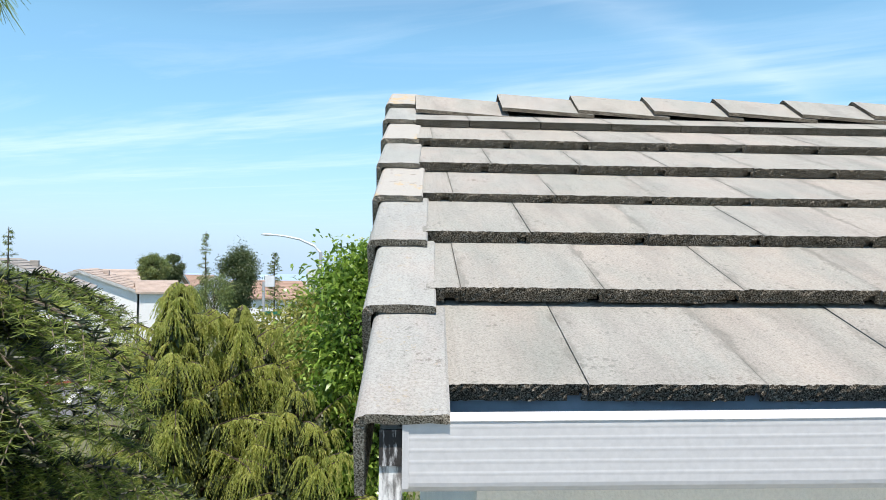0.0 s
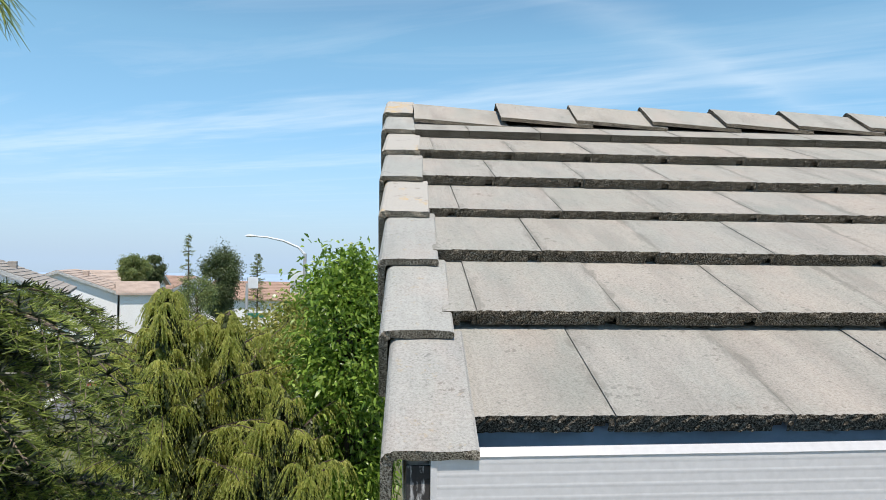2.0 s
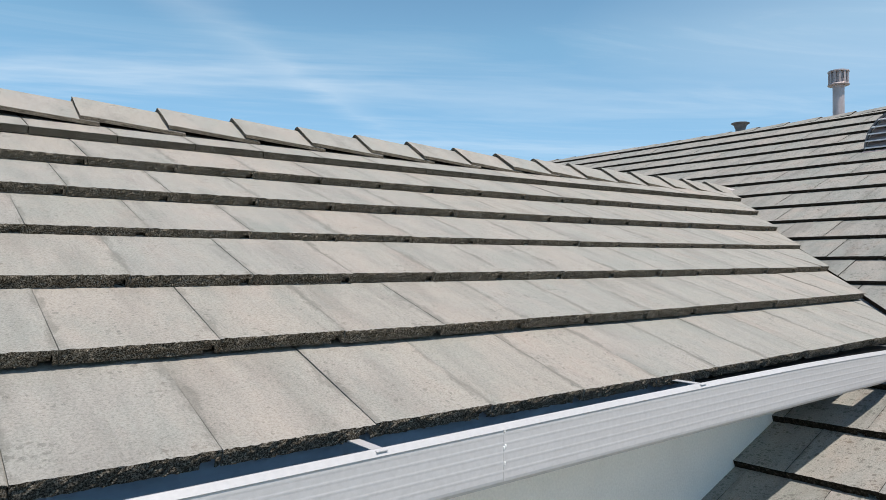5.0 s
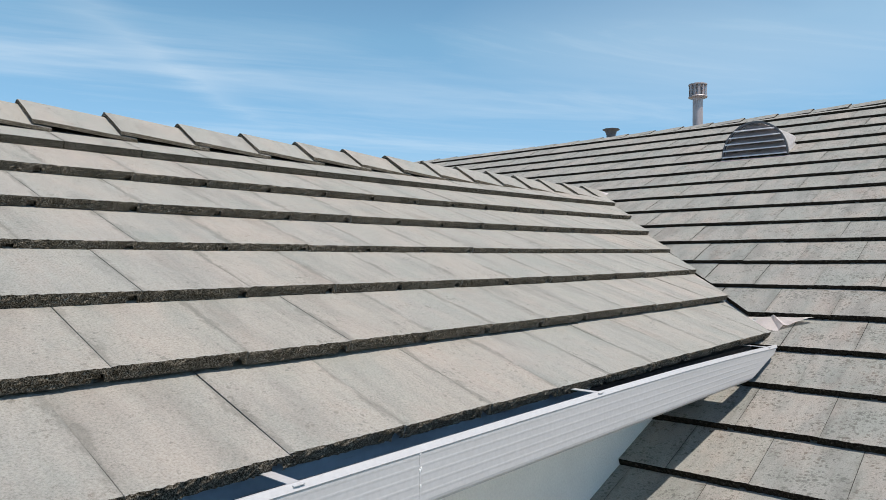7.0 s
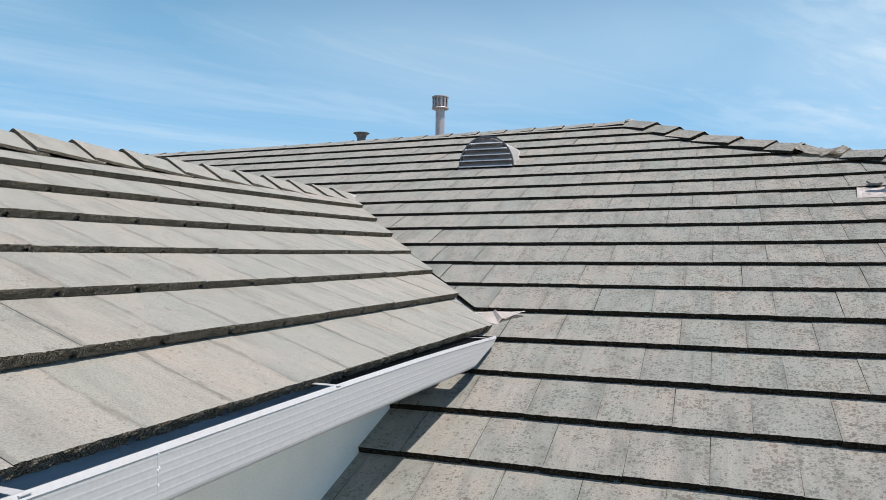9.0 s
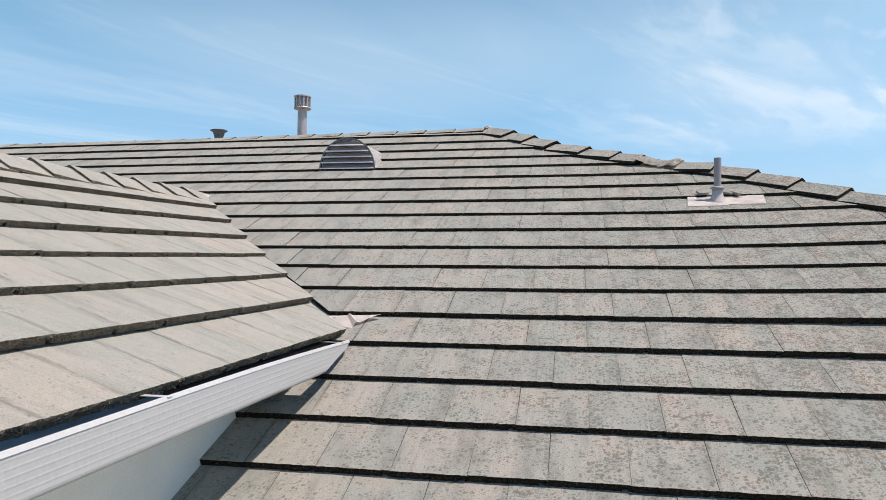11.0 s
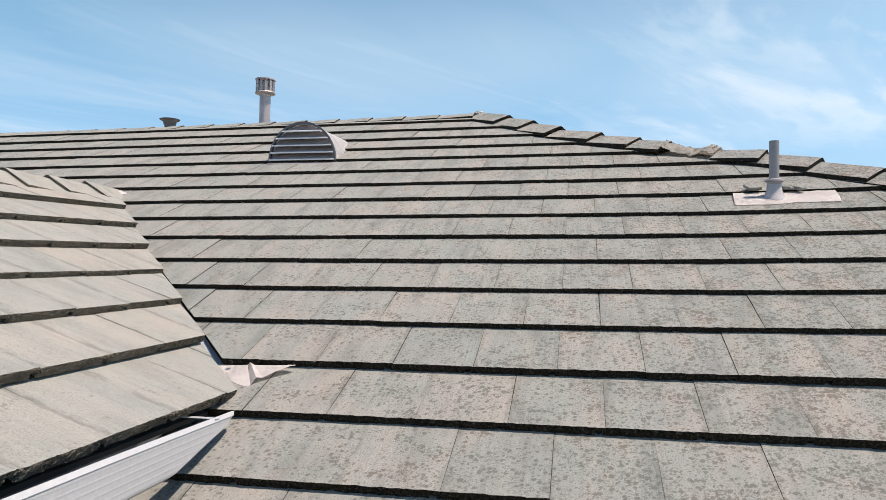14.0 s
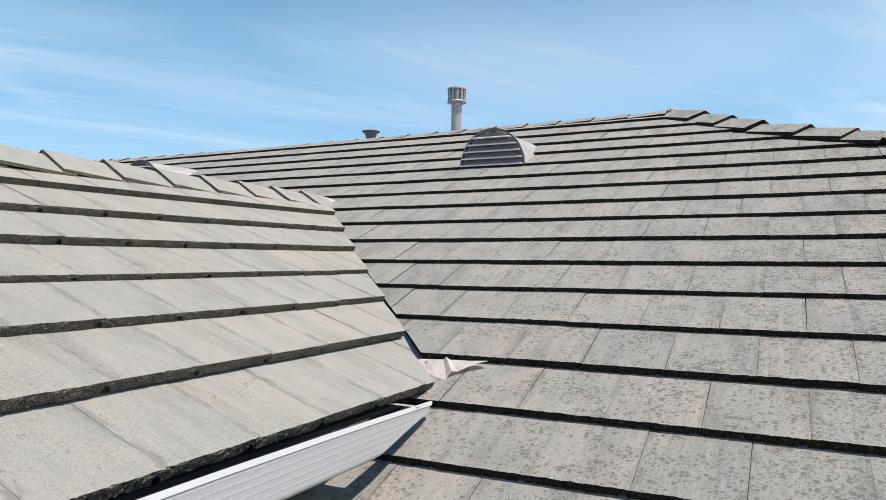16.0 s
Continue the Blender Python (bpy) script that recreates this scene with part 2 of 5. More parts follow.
    col = blend(add, tie, ramp(add, tie, nose, (0.47, G1), (0.58, (0.55, 0.55, 0.55))), col, (0.43, 0.41, 0.375))
    if lichen:
        ochre = noise_at(add, tie, vec, 34.0, 6, 0.72)
        col = blend(add, tie, ramp(add, tie, ochre, (0.60, G1), (0.66, (lichen, lichen, lichen))), col, (0.36, 0.26, 0.11))
    tie(col, bsdf.inputs["Base Color"])
    bsdf.inputs["Roughness"].default_value = 0.9
    bsdf.inputs["Specular IOR Level"].default_value = 0.2
    bump(add, tie, bsdf, grain, 0.8, 0.004)
    return mat


M_TILE = tile_material("tile_washed", [(0.363, 0.341, 0.302), (0.343, 0.335, 0.304), (0.374, 0.345, 0.306), (0.353, 0.343, 0.311), (0.336, 0.331, 0.302), (0.364, 0.345, 0.313)], 0.46, 0.38, 0.20, 0.33, 0.46, 0.48, 0.80)
M_TILE_OLD = tile_material("tile_mottled", [(0.328, 0.316, 0.288), (0.300, 0.300, 0.278), (0.338, 0.318, 0.287), (0.288, 0.291, 0.270), (0.318, 0.310, 0.282)], 0.62, 0.46, 0.24, 0.63, 0.74, 0.36, 0.85, 0.17)


def nose_material(name, lift):
    """Broken concrete: fine pale aggregate with black pits between the grains."""
    mat, add, tie, bsdf = material(name)
    vec = shifted(add, tie, own_random(add, tie))
    g = noise_at(add, tie, vec, 360.0, 4, 0.62)
    b = noise_at(add, tie, vec, 22.0, 3, 0.6)
    stops = ((0.36, (0.022, 0.018, 0.013)), (0.48, (0.142, 0.120, 0.092)), (0.58, (0.35, 0.31, 0.25)), (0.70, (0.61, 0.555, 0.47)))
    col = ramp(add, tie, g, *[(p - lift, c) for p, c in stops])
    col = blend(add, tie, 0.6, col, ramp(add, tie, b, (0.35, (0.45, 0.45, 0.42)), (0.7, (1.1, 1.1, 1.1))), "MULTIPLY")
    tie(col, bsdf.inputs["Base Color"])
    bsdf.inputs["Roughness"].default_value = 1.0
    bsdf.inputs["Specular IOR Level"].default_value = 0.05
    bump(add, tie, bsdf, g, 0.9, 0.005)
    return mat


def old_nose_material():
    mat, add, tie, bsdf = material("tile_near_black_edge")
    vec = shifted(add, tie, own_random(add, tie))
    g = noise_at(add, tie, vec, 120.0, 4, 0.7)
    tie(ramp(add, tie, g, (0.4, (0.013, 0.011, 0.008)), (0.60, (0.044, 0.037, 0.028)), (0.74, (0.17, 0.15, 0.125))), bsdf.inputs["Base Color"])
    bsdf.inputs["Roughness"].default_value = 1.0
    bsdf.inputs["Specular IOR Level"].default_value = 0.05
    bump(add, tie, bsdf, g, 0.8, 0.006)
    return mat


M_NOSE, M_NOSE_RAKE, M_NOSE_OLD = nose_material("tile_broken_edge", -0.03), nose_material("rake_tile_broken_edge", 0.055), old_nose_material()


def simple(name, base, rough=0.6, metal=0.0, var=0.2, scale=8.0, grain=60.0, relief=0.1, stretch=(1, 1, 1), dirt=None):
    mat, add, tie, bsdf = material(name)
    coord = add("ShaderNodeTexCoord")
    vec = coord.outputs["Object"]
    n = noise_at(add, tie, vec, scale, 5, 0.6, stretch)
    f = noise_at(add, tie, vec, grain, 3, 0.6)
    lo, hi = tuple(c * (1 - var) for c in base), tuple(min(1, c * (1 + var * 0.5)) for c in base)
    col = ramp(add, tie, n, (0.3, lo), (0.7, hi))
    col = blend(add, tie, 0.35, col, ramp(add, tie, f, (0.3, (0.8, 0.8, 0.8)), (0.7, (1.12, 1.12, 1.12))), "MULTIPLY")
    if dirt:
        d = noise_at(add, tie, vec, dirt[1], 6, 0.65, stretch)
        col = blend(add, tie, ramp(add, tie, d, (dirt[2], G1), (dirt[2] + 0.12, (0.8, 0.8, 0.8))), col, dirt[0])
    tie(col, bsdf.inputs["Base Color"])
    bsdf.inputs["Roughness"].default_value, bsdf.inputs["Metallic"].default_value = rough, metal
    bump(add, tie, bsdf, f, relief, 0.003)
    return mat


def lichen_tile(name, start):
    """Rake tile with orange lichen near the ridge."""
    mat, add, tie, bsdf = material(name)
    vec = shifted(add, tie, own_random(add, tie))
    grain = noise_at(add, tie, vec, 240.0, 3, 0.7)
    n = noise_at(add, tie, vec, 9.0, 7, 0.75)
    s = noise_at(add, tie, vec, 34.0, 5, 0.6)
    col = blend(add, tie, 0.5, (0.39, 0.375, 0.34), ramp(add, tie, grain, (0.25, (0.6, 0.6, 0.6)), (0.75, (1.25, 1.25, 1.25))), "MULTIPLY")
    col = blend(add, tie, ramp(add, tie, s, (0.60, G1), (0.68, (0.6, 0.6, 0.6))), col, (0.13, 0.12, 0.10))
    col = blend(add, tie, ramp(add, tie, n, (start - 0.02, G1), (start + 0.08, (0.8, 0.8, 0.8))), col, (0.48, 0.33, 0.13))
    tie(col, bsdf.inputs["Base Color"])
    bsdf.inputs["Roughness"].default_value = 0.92
    bump(add, tie, bsdf, grain, 0.5, 0.0025)
    return mat


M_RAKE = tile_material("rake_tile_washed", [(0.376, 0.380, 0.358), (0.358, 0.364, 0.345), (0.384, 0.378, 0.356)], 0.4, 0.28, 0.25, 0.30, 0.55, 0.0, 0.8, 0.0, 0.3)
M_LICHEN, M_LICHEN_THIN = lichen_tile("tile_lichen", 0.515), lichen_tile("tile_lichen_thin", 0.565)
M_GUTTER = simple("painted_aluminium_white", (0.52, 0.515, 0.515), 0.33, 0.0, 0.05, 3.0, 80, 0.03, (0.25, 6, 6), ((0.44, 0.43, 0.42), 5.0, 0.62))
# inside of the white gutter, with blue sky-lit shade put into its colour
M_GUTTER_SHADE = simple("gutter_inside_sky_shade", (0.15, 0.18, 0.22), 0.27, 0.0, 0.2, 5.0, 60, 0.05, (1, 4, 4), ((0.16, 0.16, 0.16), 9.0, 0.66))
M_DRIP = simple("drip_flashing_sky_tint", (0.30, 0.38, 0.47), 0.45, 0.0, 0.25, 5.0, 60, 0.05, (1, 4, 4), ((0.10, 0.11, 0.12), 9.0, 0.62))
M_PAINT = simple("white_trim_paint", (0.78, 0.78, 0.76), 0.55, 0.0, 0.08, 4.0, 90, 0.1)
M_PEEL = simple("peeling_white_paint", (0.72, 0.71, 0.69), 0.75, 0.0, 0.15, 14.0, 90, 0.4, (1.6, 1.6, 0.35), ((0.035, 0.03, 0.026), 34.0, 0.49))
M_SHADED_END = simple("shaded_timber_with_paint_flakes", (0.03, 0.028, 0.027), 0.9, 0.0, 0.3, 30, 90, 0.6, (1.6, 1.6, 0.3), ((0.68, 0.68, 0.68), 46.0, 0.55))
M_STUCCO = simple("white_stucco", (0.87, 0.83, 0.755), 0.92, 0.0, 0.08, 2.5, 120, 0.9)
M_FLASH = simple("flashing_cream_paint", (0.88, 0.81, 0.77), 0.5, 0.0, 0.12, 9.0, 90, 0.08, (1, 1, 1), ((0.33, 0.29, 0.27), 12.0, 0.80))
M_VALLEY = simple("valley_zinc", (0.62, 0.66, 0.68), 0.35, 0.4, 0.15, 7.0, 70, 0.05)
M_FLUE = simple("flue_galvanised", (0.50, 0.43, 0.42), 0.5, 0.35, 0.25, 16.0, 70, 0.08, (1, 1, 0.3), ((0.20, 0.16, 0.14), 14.0, 0.64))
M_VENT = simple("vent_mauve_paint", (0.42, 0.36, 0.365), 0.28, 0.05, 0.15, 10.0, 80, 0.06, (1, 1, 1), ((0.55, 0.52, 0.52), 13.0, 0.68))
M_CONE = simple("lead_cone_grey_pink", (0.55, 0.50, 0.49), 0.6, 0.0, 0.2, 9.0, 80, 0.06)
M_PIPE = simple("grey_plastic_pipe", (0.33, 0.305, 0.31), 0.6, 0.0, 0.12, 9.0, 80, 0.06, (1, 1, 0.4))
M_DARKFLUE = simple("dark_flue_metal", (0.15, 0.14, 0.14), 0.5, 0.3, 0.25, 12.0, 80, 0.06)
M_HOOD = simple("vent_hood_pale_paint", (0.82, 0.785, 0.765), 0.5, 0.1, 0.15, 8.0, 80, 0.06)
M_MORTAR = simple("mortar_lumpy", (0.56, 0.52, 0.46), 0.95, 0.0, 0.35, 20.0, 110, 0.9, (1, 1, 1), ((0.30, 0.18, 0.09), 15.0, 0.66))
M_DECK = simple("felt_black", (0.03, 0.03, 0.03), 0.95, 0.0, 0.3)
M_WOODDARK = simple("dark_timber", (0.10, 0.085, 0.07), 0.85, 0.0, 0.3, 10, 60, 0.4)


# ---- building ----
def mesh_of(name, verts, faces, mats, slots=None, smooth=False):
    me = bpy.data.meshes.new(name)
    me.from_pydata([tuple(v) for v in verts], [], faces)
    for mt in mats:
        me.materials.append(mt)
    if slots is not None:
        me.polygons.foreach_set("material_index", slots)
    if smooth:
        me.polygons.foreach_set("use_smooth", [True] * len(me.polygons))
    me.update()
    return me


def quick_mesh(name, verts, quads, mats):
    """A mesh from arrays of corners and quads."""
    me = bpy.data.meshes.new(name)
    n = len(quads)
    me.vertices.add(len(verts))
    me.vertices.foreach_set("co", np.ascontiguousarray(verts, dtype=np.float32).ravel())
    me.loops.add(n * 4)
    me.loops.foreach_set("vertex_index", np.ascontiguousarray(quads, dtype=np.int32).ravel())
    me.polygons.add(n)
    me.polygons.foreach_set("loop_start", np.arange(0, n * 4, 4, dtype=np.int32))
    for mt in mats:
        me.materials.append(mt)
    me.update(calc_edges=True)
    return me


def child(name, me, parent, m=None, label=""):
    ob = new(name, me)
    ob.parent = parent
    if m is not None:
        ob.matrix_basis = m
    return tagged(ob, label)


def part(name, bm, mat, parent, label="", m=None, smooth=False):
    me = bpy.data.meshes.new(name)
    bmesh.ops.recalc_face_normals(bm, faces=bm.faces)
    bm.to_mesh(me)
    bm.free()
    me.materials.append(mat)
    if smooth:
        me.polygons.foreach_set("use_smooth", [True] * len(me.polygons))
    return child(name, me, parent, m, label)


def thing(name, m, label, category, group="", kind=""):
    ob = new(name)
    ob.matrix_world = m
    ob.empty_display_size = 0.1
    return tagged(ob, label, category, group, kind)


def box(bm, x0, x1, y0, y1, z0, z1, bevel=0.0):
    m = Matrix.Translation(((x0 + x1) / 2, (y0 + y1) / 2, (z0 + z1) / 2)) @ Matrix.Diagonal((x1 - x0, y1 - y0, z1 - z0, 1))
    got = bmesh.ops.create_cube(bm, size=1, matrix=m)
    if bevel:
        edges = {e for v in got["verts"] for e in v.link_edges}
        bmesh.ops.bevel(bm, geom=list(edges), offset=bevel, segments=2, affect="EDGES", profile=0.5)
    return bm


def lathe(bm, rings, n=24, centre=(0, 0)):
    """Turn a line of (radius, height) round the upright axis."""
    loops = []
    for r, z in rings:
        loops.append([bm.verts.new((centre[0] + r * math.cos(2 * math.pi * i / n), centre[1] + r * math.sin(2 * math.pi * i / n), z)) for i in range(n)])
    for a, b in zip(loops, loops[1:]):
        for i in range(n):
            bm.faces.new((a[i], a[(i + 1) % n], b[(i + 1) % n], b[i]))
    for lp in (loops[0], loops[-1]):
        if rings[0 if lp is loops[0] else -1][0] > 1e-5:
            bm.faces.new(lp)
    return bm


def extrude(bm, profile, p0, p1, end_shift=None):
    """Sweep a closed profile of (y, z) along x from p0 to p1; end_shift(y, z) slants the far end."""
    a = [bm.verts.new((p0, y, z)) for y, z in profile]
    b = [bm.verts.new((p1 + (end_shift(y, z) if end_shift else 0), y, z)) for y, z in profile]
    n = len(profile)
    for i in range(n):
        bm.faces.new((a[i], a[(i + 1) % n], b[(i + 1) % n], b[i]))
    bm.faces.new(a)
    bm.faces.new(b)
    return bm


def clip(poly, nx, ny, d):
    """The part of a plan polygon on the side nx*x + ny*y <= d."""
    out = []
    for p, q in zip(poly, poly[1:] + poly[:1]):
        a, b = nx * p[0] + ny * p[1] - d, nx * q[0] + ny * q[1] - d
        if a <= 0:
            out.append(p)
        if a * b < 0:
            k = a / (a - b)
            out.append((p[0] + k * (q[0] - p[0]), p[1] + k * (q[1] - p[1])))
    return out


# ---- roofs: x along the courses, y up the slope, z out of it ----
W, E_A, E_B, THICK = 0.305, 0.3253, 0.3322, 0.030
S_A, S_B = 23.46, 23.78
BOW = 0.0021                       # the gable's courses rise a little towards the main roof


def frame_of(origin, along, slope):
    along, slope = Vector(along).normalized(), Vector(slope).normalized()
    out = along.cross(slope).normalized()
    slope = out.cross(along)
    return Matrix.Translation(origin) @ Matrix((along, slope, out)).transposed().to_4x4()


F_A = frame_of((0, 1.239, 5.820), (1, 0, 0.0024), (0, math.cos(radians(S_A)), math.sin(radians(S_A))))
F_B = frame_of((3.910, 0, 5.9236), (0.0008, -1, 0.0074), (math.cos(radians(S_B)), 0, math.sin(radians(S_B))))
rng = random.Random(7)


def tile_mesh(name, mats, w, exposure, seed, segs=44, rows=5, rough=0.0034, length=0.39):
    """A flat interlocking tile: ragged broken lower edge, and a notch under one side lock."""
    r = random.Random(seed)
    near = exposure == E_A
    g = (r.choice((0.0007, 0.0008, 0.0009)) if seed < 25 else (-0.0003, -0.0002, 0.0005, -0.0002)[(seed - 25) % 4]) if near else r.choice((0.0005, 0.0007, 0.0009, 0.0018))
    thick = 0.030 if near else 0.029
    xs = sorted({g + (w - 2 * g) * i / segs for i in range(segs + 1)} | {w - 0.034, w - 0.010})
    verts, faces, slots, cols, back = [], [], [], [], []
    for i, x in enumerate(xs):
        edge = i in (0, len(xs) - 1)
        wave = 0.0016 * noise.noise(Vector((x * 22, seed * 3.1, 0)))
        col = []
        for k in range(rows + 1):
            u = k / rows
            z = -(thick + 0.002) * u
            crag = noise.noise(Vector((x * 95, z * 95, seed * 1.7))) + 0.6 * noise.noise(Vector((x * 230, z * 230, seed)))
            chip = max(0.0, noise.noise(Vector((x * 34, seed * 5.3, 1.0))) - 0.28) * 3.0 * rough if near else 0.0
            y = wave + (rough * crag + r.uniform(-0.4, 0.4) * rough if k else r.uniform(-0.3, 0.6) * rough + chip)
            dz = (r.uniform(-0.3, 0.25) * rough - chip * 0.6 - (0.0006 if edge else 0)) if k == 0 else 0
            col.append(len(verts))
            verts.append((x, y, z + dz))
        cols.append(col)
    for x in xs:
        back.append(len(verts))
        verts.append((x, length, -thick * length / exposure))
    for i in range(len(xs) - 1):
        faces.append((cols[i][0], cols[i + 1][0], back[i + 1], back[i]))
        slots.append(0)
        notch = w - 0.0345 < xs[i] < w - 0.012
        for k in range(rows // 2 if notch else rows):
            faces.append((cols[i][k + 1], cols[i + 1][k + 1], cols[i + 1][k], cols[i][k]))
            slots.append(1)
        if notch:
            a = (cols[i][rows // 2], cols[i + 1][rows // 2])
            o = len(verts)
            verts += [(xs[i], 0.014, -thick * 0.62), (xs[i + 1], 0.014, -thick * 0.62), (xs[i + 1], 0.016, -thick - 0.002), (xs[i], 0.016, -thick - 0.002)]
            faces += [(o, o + 1, a[1], a[0]), (o + 3, o + 2, o + 1, o)]
            slots += [1, 1]
    o = len(verts)
    h = -thick * length / exposure - thick
    verts += [(xs[0], length, h), (xs[-1], length, h)]
    faces += [(cols[0][-1], cols[0][0], back[0], o), (cols[-1][0], cols[-1][-1], o + 1, back[-1])]
    slots += [0, 0] if near else [1, 1]
    # the tongue of the side lock, which lies under the next tile
    o = len(verts)
    d = 0.005 if near else 0.012
    for y in (0.004, length):
        top = -thick * y / exposure - d
        verts += [(w - 0.006, y, top), (w + 0.014, y, top), (w + 0.014, y, top - 0.006), (w - 0.006, y, top - 0.006)]
    faces += [(o, o + 1, o + 5, o + 4), (o + 1, o, o + 3, o + 2), (o + 2, o + 6, o + 5, o + 1)]
    slots += [0, 1, 1]
    return placed_on_tile(mesh_of(name, verts, faces, mats, slots), w)


def placed_on_tile(me, w, x0=0.0, y0=0.0):
    """Each corner keeps its place on the tile, from 0 to 1 across it and in metres up from its lower edge."""
    at = me.attributes.new("on_tile", "FLOAT_VECTOR", "POINT")
    for v, a in zip(me.vertices, at.data):
        a.vector = ((v.co.x - x0) / w, max(0.0, v.co.y - y0), 0.0)
    return me


def cut_tile(name, mats, poly, exposure):
    """A tile cut to a plan polygon (x, s from its lower edge)."""
    n, thick = len(poly), 0.030 if exposure == E_A else 0.029
    lo, hi = min(p[0] for p in poly), max(p[0] for p in poly)
    k = (hi - lo - 0.0036) / (hi - lo)
    poly = [(lo + 0.0018 + (x - lo) * k, s) for x, s in poly]
    verts = [(x, s, -thick * s / exposure) for x, s in poly] + [(x, s, -thick * s / exposure - thick) for x, s in poly]
    faces, slots = [tuple(range(n)), tuple(range(2 * n - 1, n - 1, -1))], [0, 1]
    for i in range(n):
        j = (i + 1) % n
        faces.append((i, i + n, j + n, j)); slots.append(1)
    return placed_on_tile(mesh_of(name, verts, faces, mats, slots), W)


def lay_course(roof, meshes, mats, s0, h0, phase, x0, x1, exposure, cuts=(), stuff=None, single=lambda x, s: True, bow=0.0, tilt=0.0, rise=0.0):
    """One course of tiles between x0 and x1; cuts are plan half planes (nx, ny, d) in the roof's own axes."""
    k = math.floor((x0 - phase) / W)
    while phase + k * W < x1:
        x = phase + k * W
        k += 1
        rect = [(x, s0), (x + W, s0), (x + W, s0 + 0.39), (x, s0 + 0.39)]
        poly = clip(clip(rect, -1, 0, -x0), 1, 0, x1)
        for c in cuts:
            poly = clip(poly, *c) if len(poly) > 2 else poly
        if len(poly) < 3:
            continue
        area = abs(sum(a[0] * b[1] - b[0] * a[1] for a, b in zip(poly, poly[1:] + poly[:1]))) / 2
        if area < 0.002:
            continue
        whole = area > 0.999 * W * 0.39
        far = max(0.0, x)
        loose = 0.5 if bow else 1.0
        rest = pose(x, s0 + rng.uniform(-0.003, 0.003), h0 + 0.92 * bow * x * x + rise * far * far + loose * rng.uniform(0, 0.0014), loose * rng.uniform(-0.25, 0.25) + tilt,
                    loose * rng.uniform(-0.22, 0.22) - math.degrees(2 * bow * (x + W / 2) + 2 * rise * (far + W / 2 if far else 0.0)), rng.uniform(-0.2, 0.2))
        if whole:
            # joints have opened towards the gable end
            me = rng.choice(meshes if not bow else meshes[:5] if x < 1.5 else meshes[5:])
        elif bow and abs(area - (x + W - x0) * 0.39) < 1e-4:
            # cut narrower at the gable end only
            w = x + W - x0
            me = tile_mesh("roof_tile", mats, w - 0.0003, exposure, 10 + k % 10, max(8, int(44 * w / W)))
            rest = rest @ pose(x0 - x, 0, 0)
        else:
            me = cut_tile("roof_tile", mats, [(a - x, b - s0) for a, b in poly], exposure)
        if stuff is not None and not single(x, s0):
            stuff.append((me, rest))
        else:
            child("roof_tile", me, roof, rest)


def join_stuff(name, pieces, mats, roof, label):
    verts, faces, slots, at = [], [], [], []
    for me, m in pieces:
        o = len(verts)
        verts += [m @ v.co for v in me.vertices]
        at += [tuple(a.vector) for a in me.attributes["on_tile"].data]
        for p in me.polygons:
            faces.append(tuple(o + i for i in p.vertices))
            slots.append(p.material_index)
    joined = mesh_of(name, verts, faces, mats, slots)
    joined.attributes.new("on_tile", "FLOAT_VECTOR", "POINT").data.foreach_set("vector", np.array(at, dtype=np.float32).ravel())
    return tagged(child(name, joined, roof), label, kind="stuff")


def cap_mesh(name, mats, length=0.42, wing=0.165, drop=28.0, t=0.020, seed=0):
    """An angled ridge cap along x, its thick lower-lapped end at x = 0."""
    r = random.Random(seed)
    c, s = math.cos(radians(drop)), math.sin(radians(drop))
    prof = [(-wing * c, -wing * s), (-wing * 0.5 * c, -wing * 0.5 * s + 0.002), (-0.012, -0.003), (0, 0), (0.012, -0.003), (wing * 0.5 * c, -wing * 0.5 * s + 0.002), (wing * c, -wing * s)]
    n = len(prof)
    verts, faces, slots = [], [], []
    for x, lift in ((0, 0.0), (0.03, 0.0), (length, -0.022)):
        for dz in (0, -t):
            verts += [(x + r.uniform(-0.002, 0.002), y, z + dz + lift) for y, z in prof]
    for i in range(n - 1):
        for a in (0, 2):
            faces.append((a * n + i, a * n + i + 1, (a + 2) * n + i + 1, (a + 2) * n + i)); slots.append(0)
            faces.append(((a + 1) * n + i + 1, (a + 1) * n + i, (a + 3) * n + i, (a + 3) * n + i + 1)); slots.append(1)
        faces.append((i + 1, i, n + i, n + i + 1)); slots.append(1)
        faces.append((4 * n + i, 4 * n + i + 1, 5 * n + i + 1, 5 * n + i)); slots.append(1)
    # side edges take the dark slot: shade under the caps put into colour
    for a in (0, 2):
        for i, fl in ((0, 1), (n - 1, 0)):
            q = (a * n + i, (a + 1) * n + i, (a + 3) * n + i, (a + 2) * n + i)
            faces.append(q if not fl else q[::-1]); slots.append(1)
    me = mesh_of(name, verts, faces, mats, slots)
    at = me.attributes.new("on_tile", "FLOAT_VECTOR", "POINT")
    for v, a in zip(me.vertices, at.data):
        a.vector = (0.5, max(0.0, v.co.x), 0.0)
    return me


def deck(roof, poly, z, name="roof_deck"):
    n = len(poly)
    verts = [(x, y, z) for x, y in poly] + [(x, y, z - 0.02) for x, y in poly]
    faces = [tuple(range(n)), tuple(range(2 * n - 1, n - 1, -1))] + [(i, i + n, (i + 1) % n + n, (i + 1) % n) for i in range(n)]
    return child(name, mesh_of(name, verts, faces, [M_DECK]), roof, None, "black roofing felt on boards")


RIDGE_A = 2.323                    # up the slope of the gable roof
VAL_X, VAL_Y = 3.710, 1.227        # where the valley meets the gable's eave
CA = math.cos(radians(S_A))


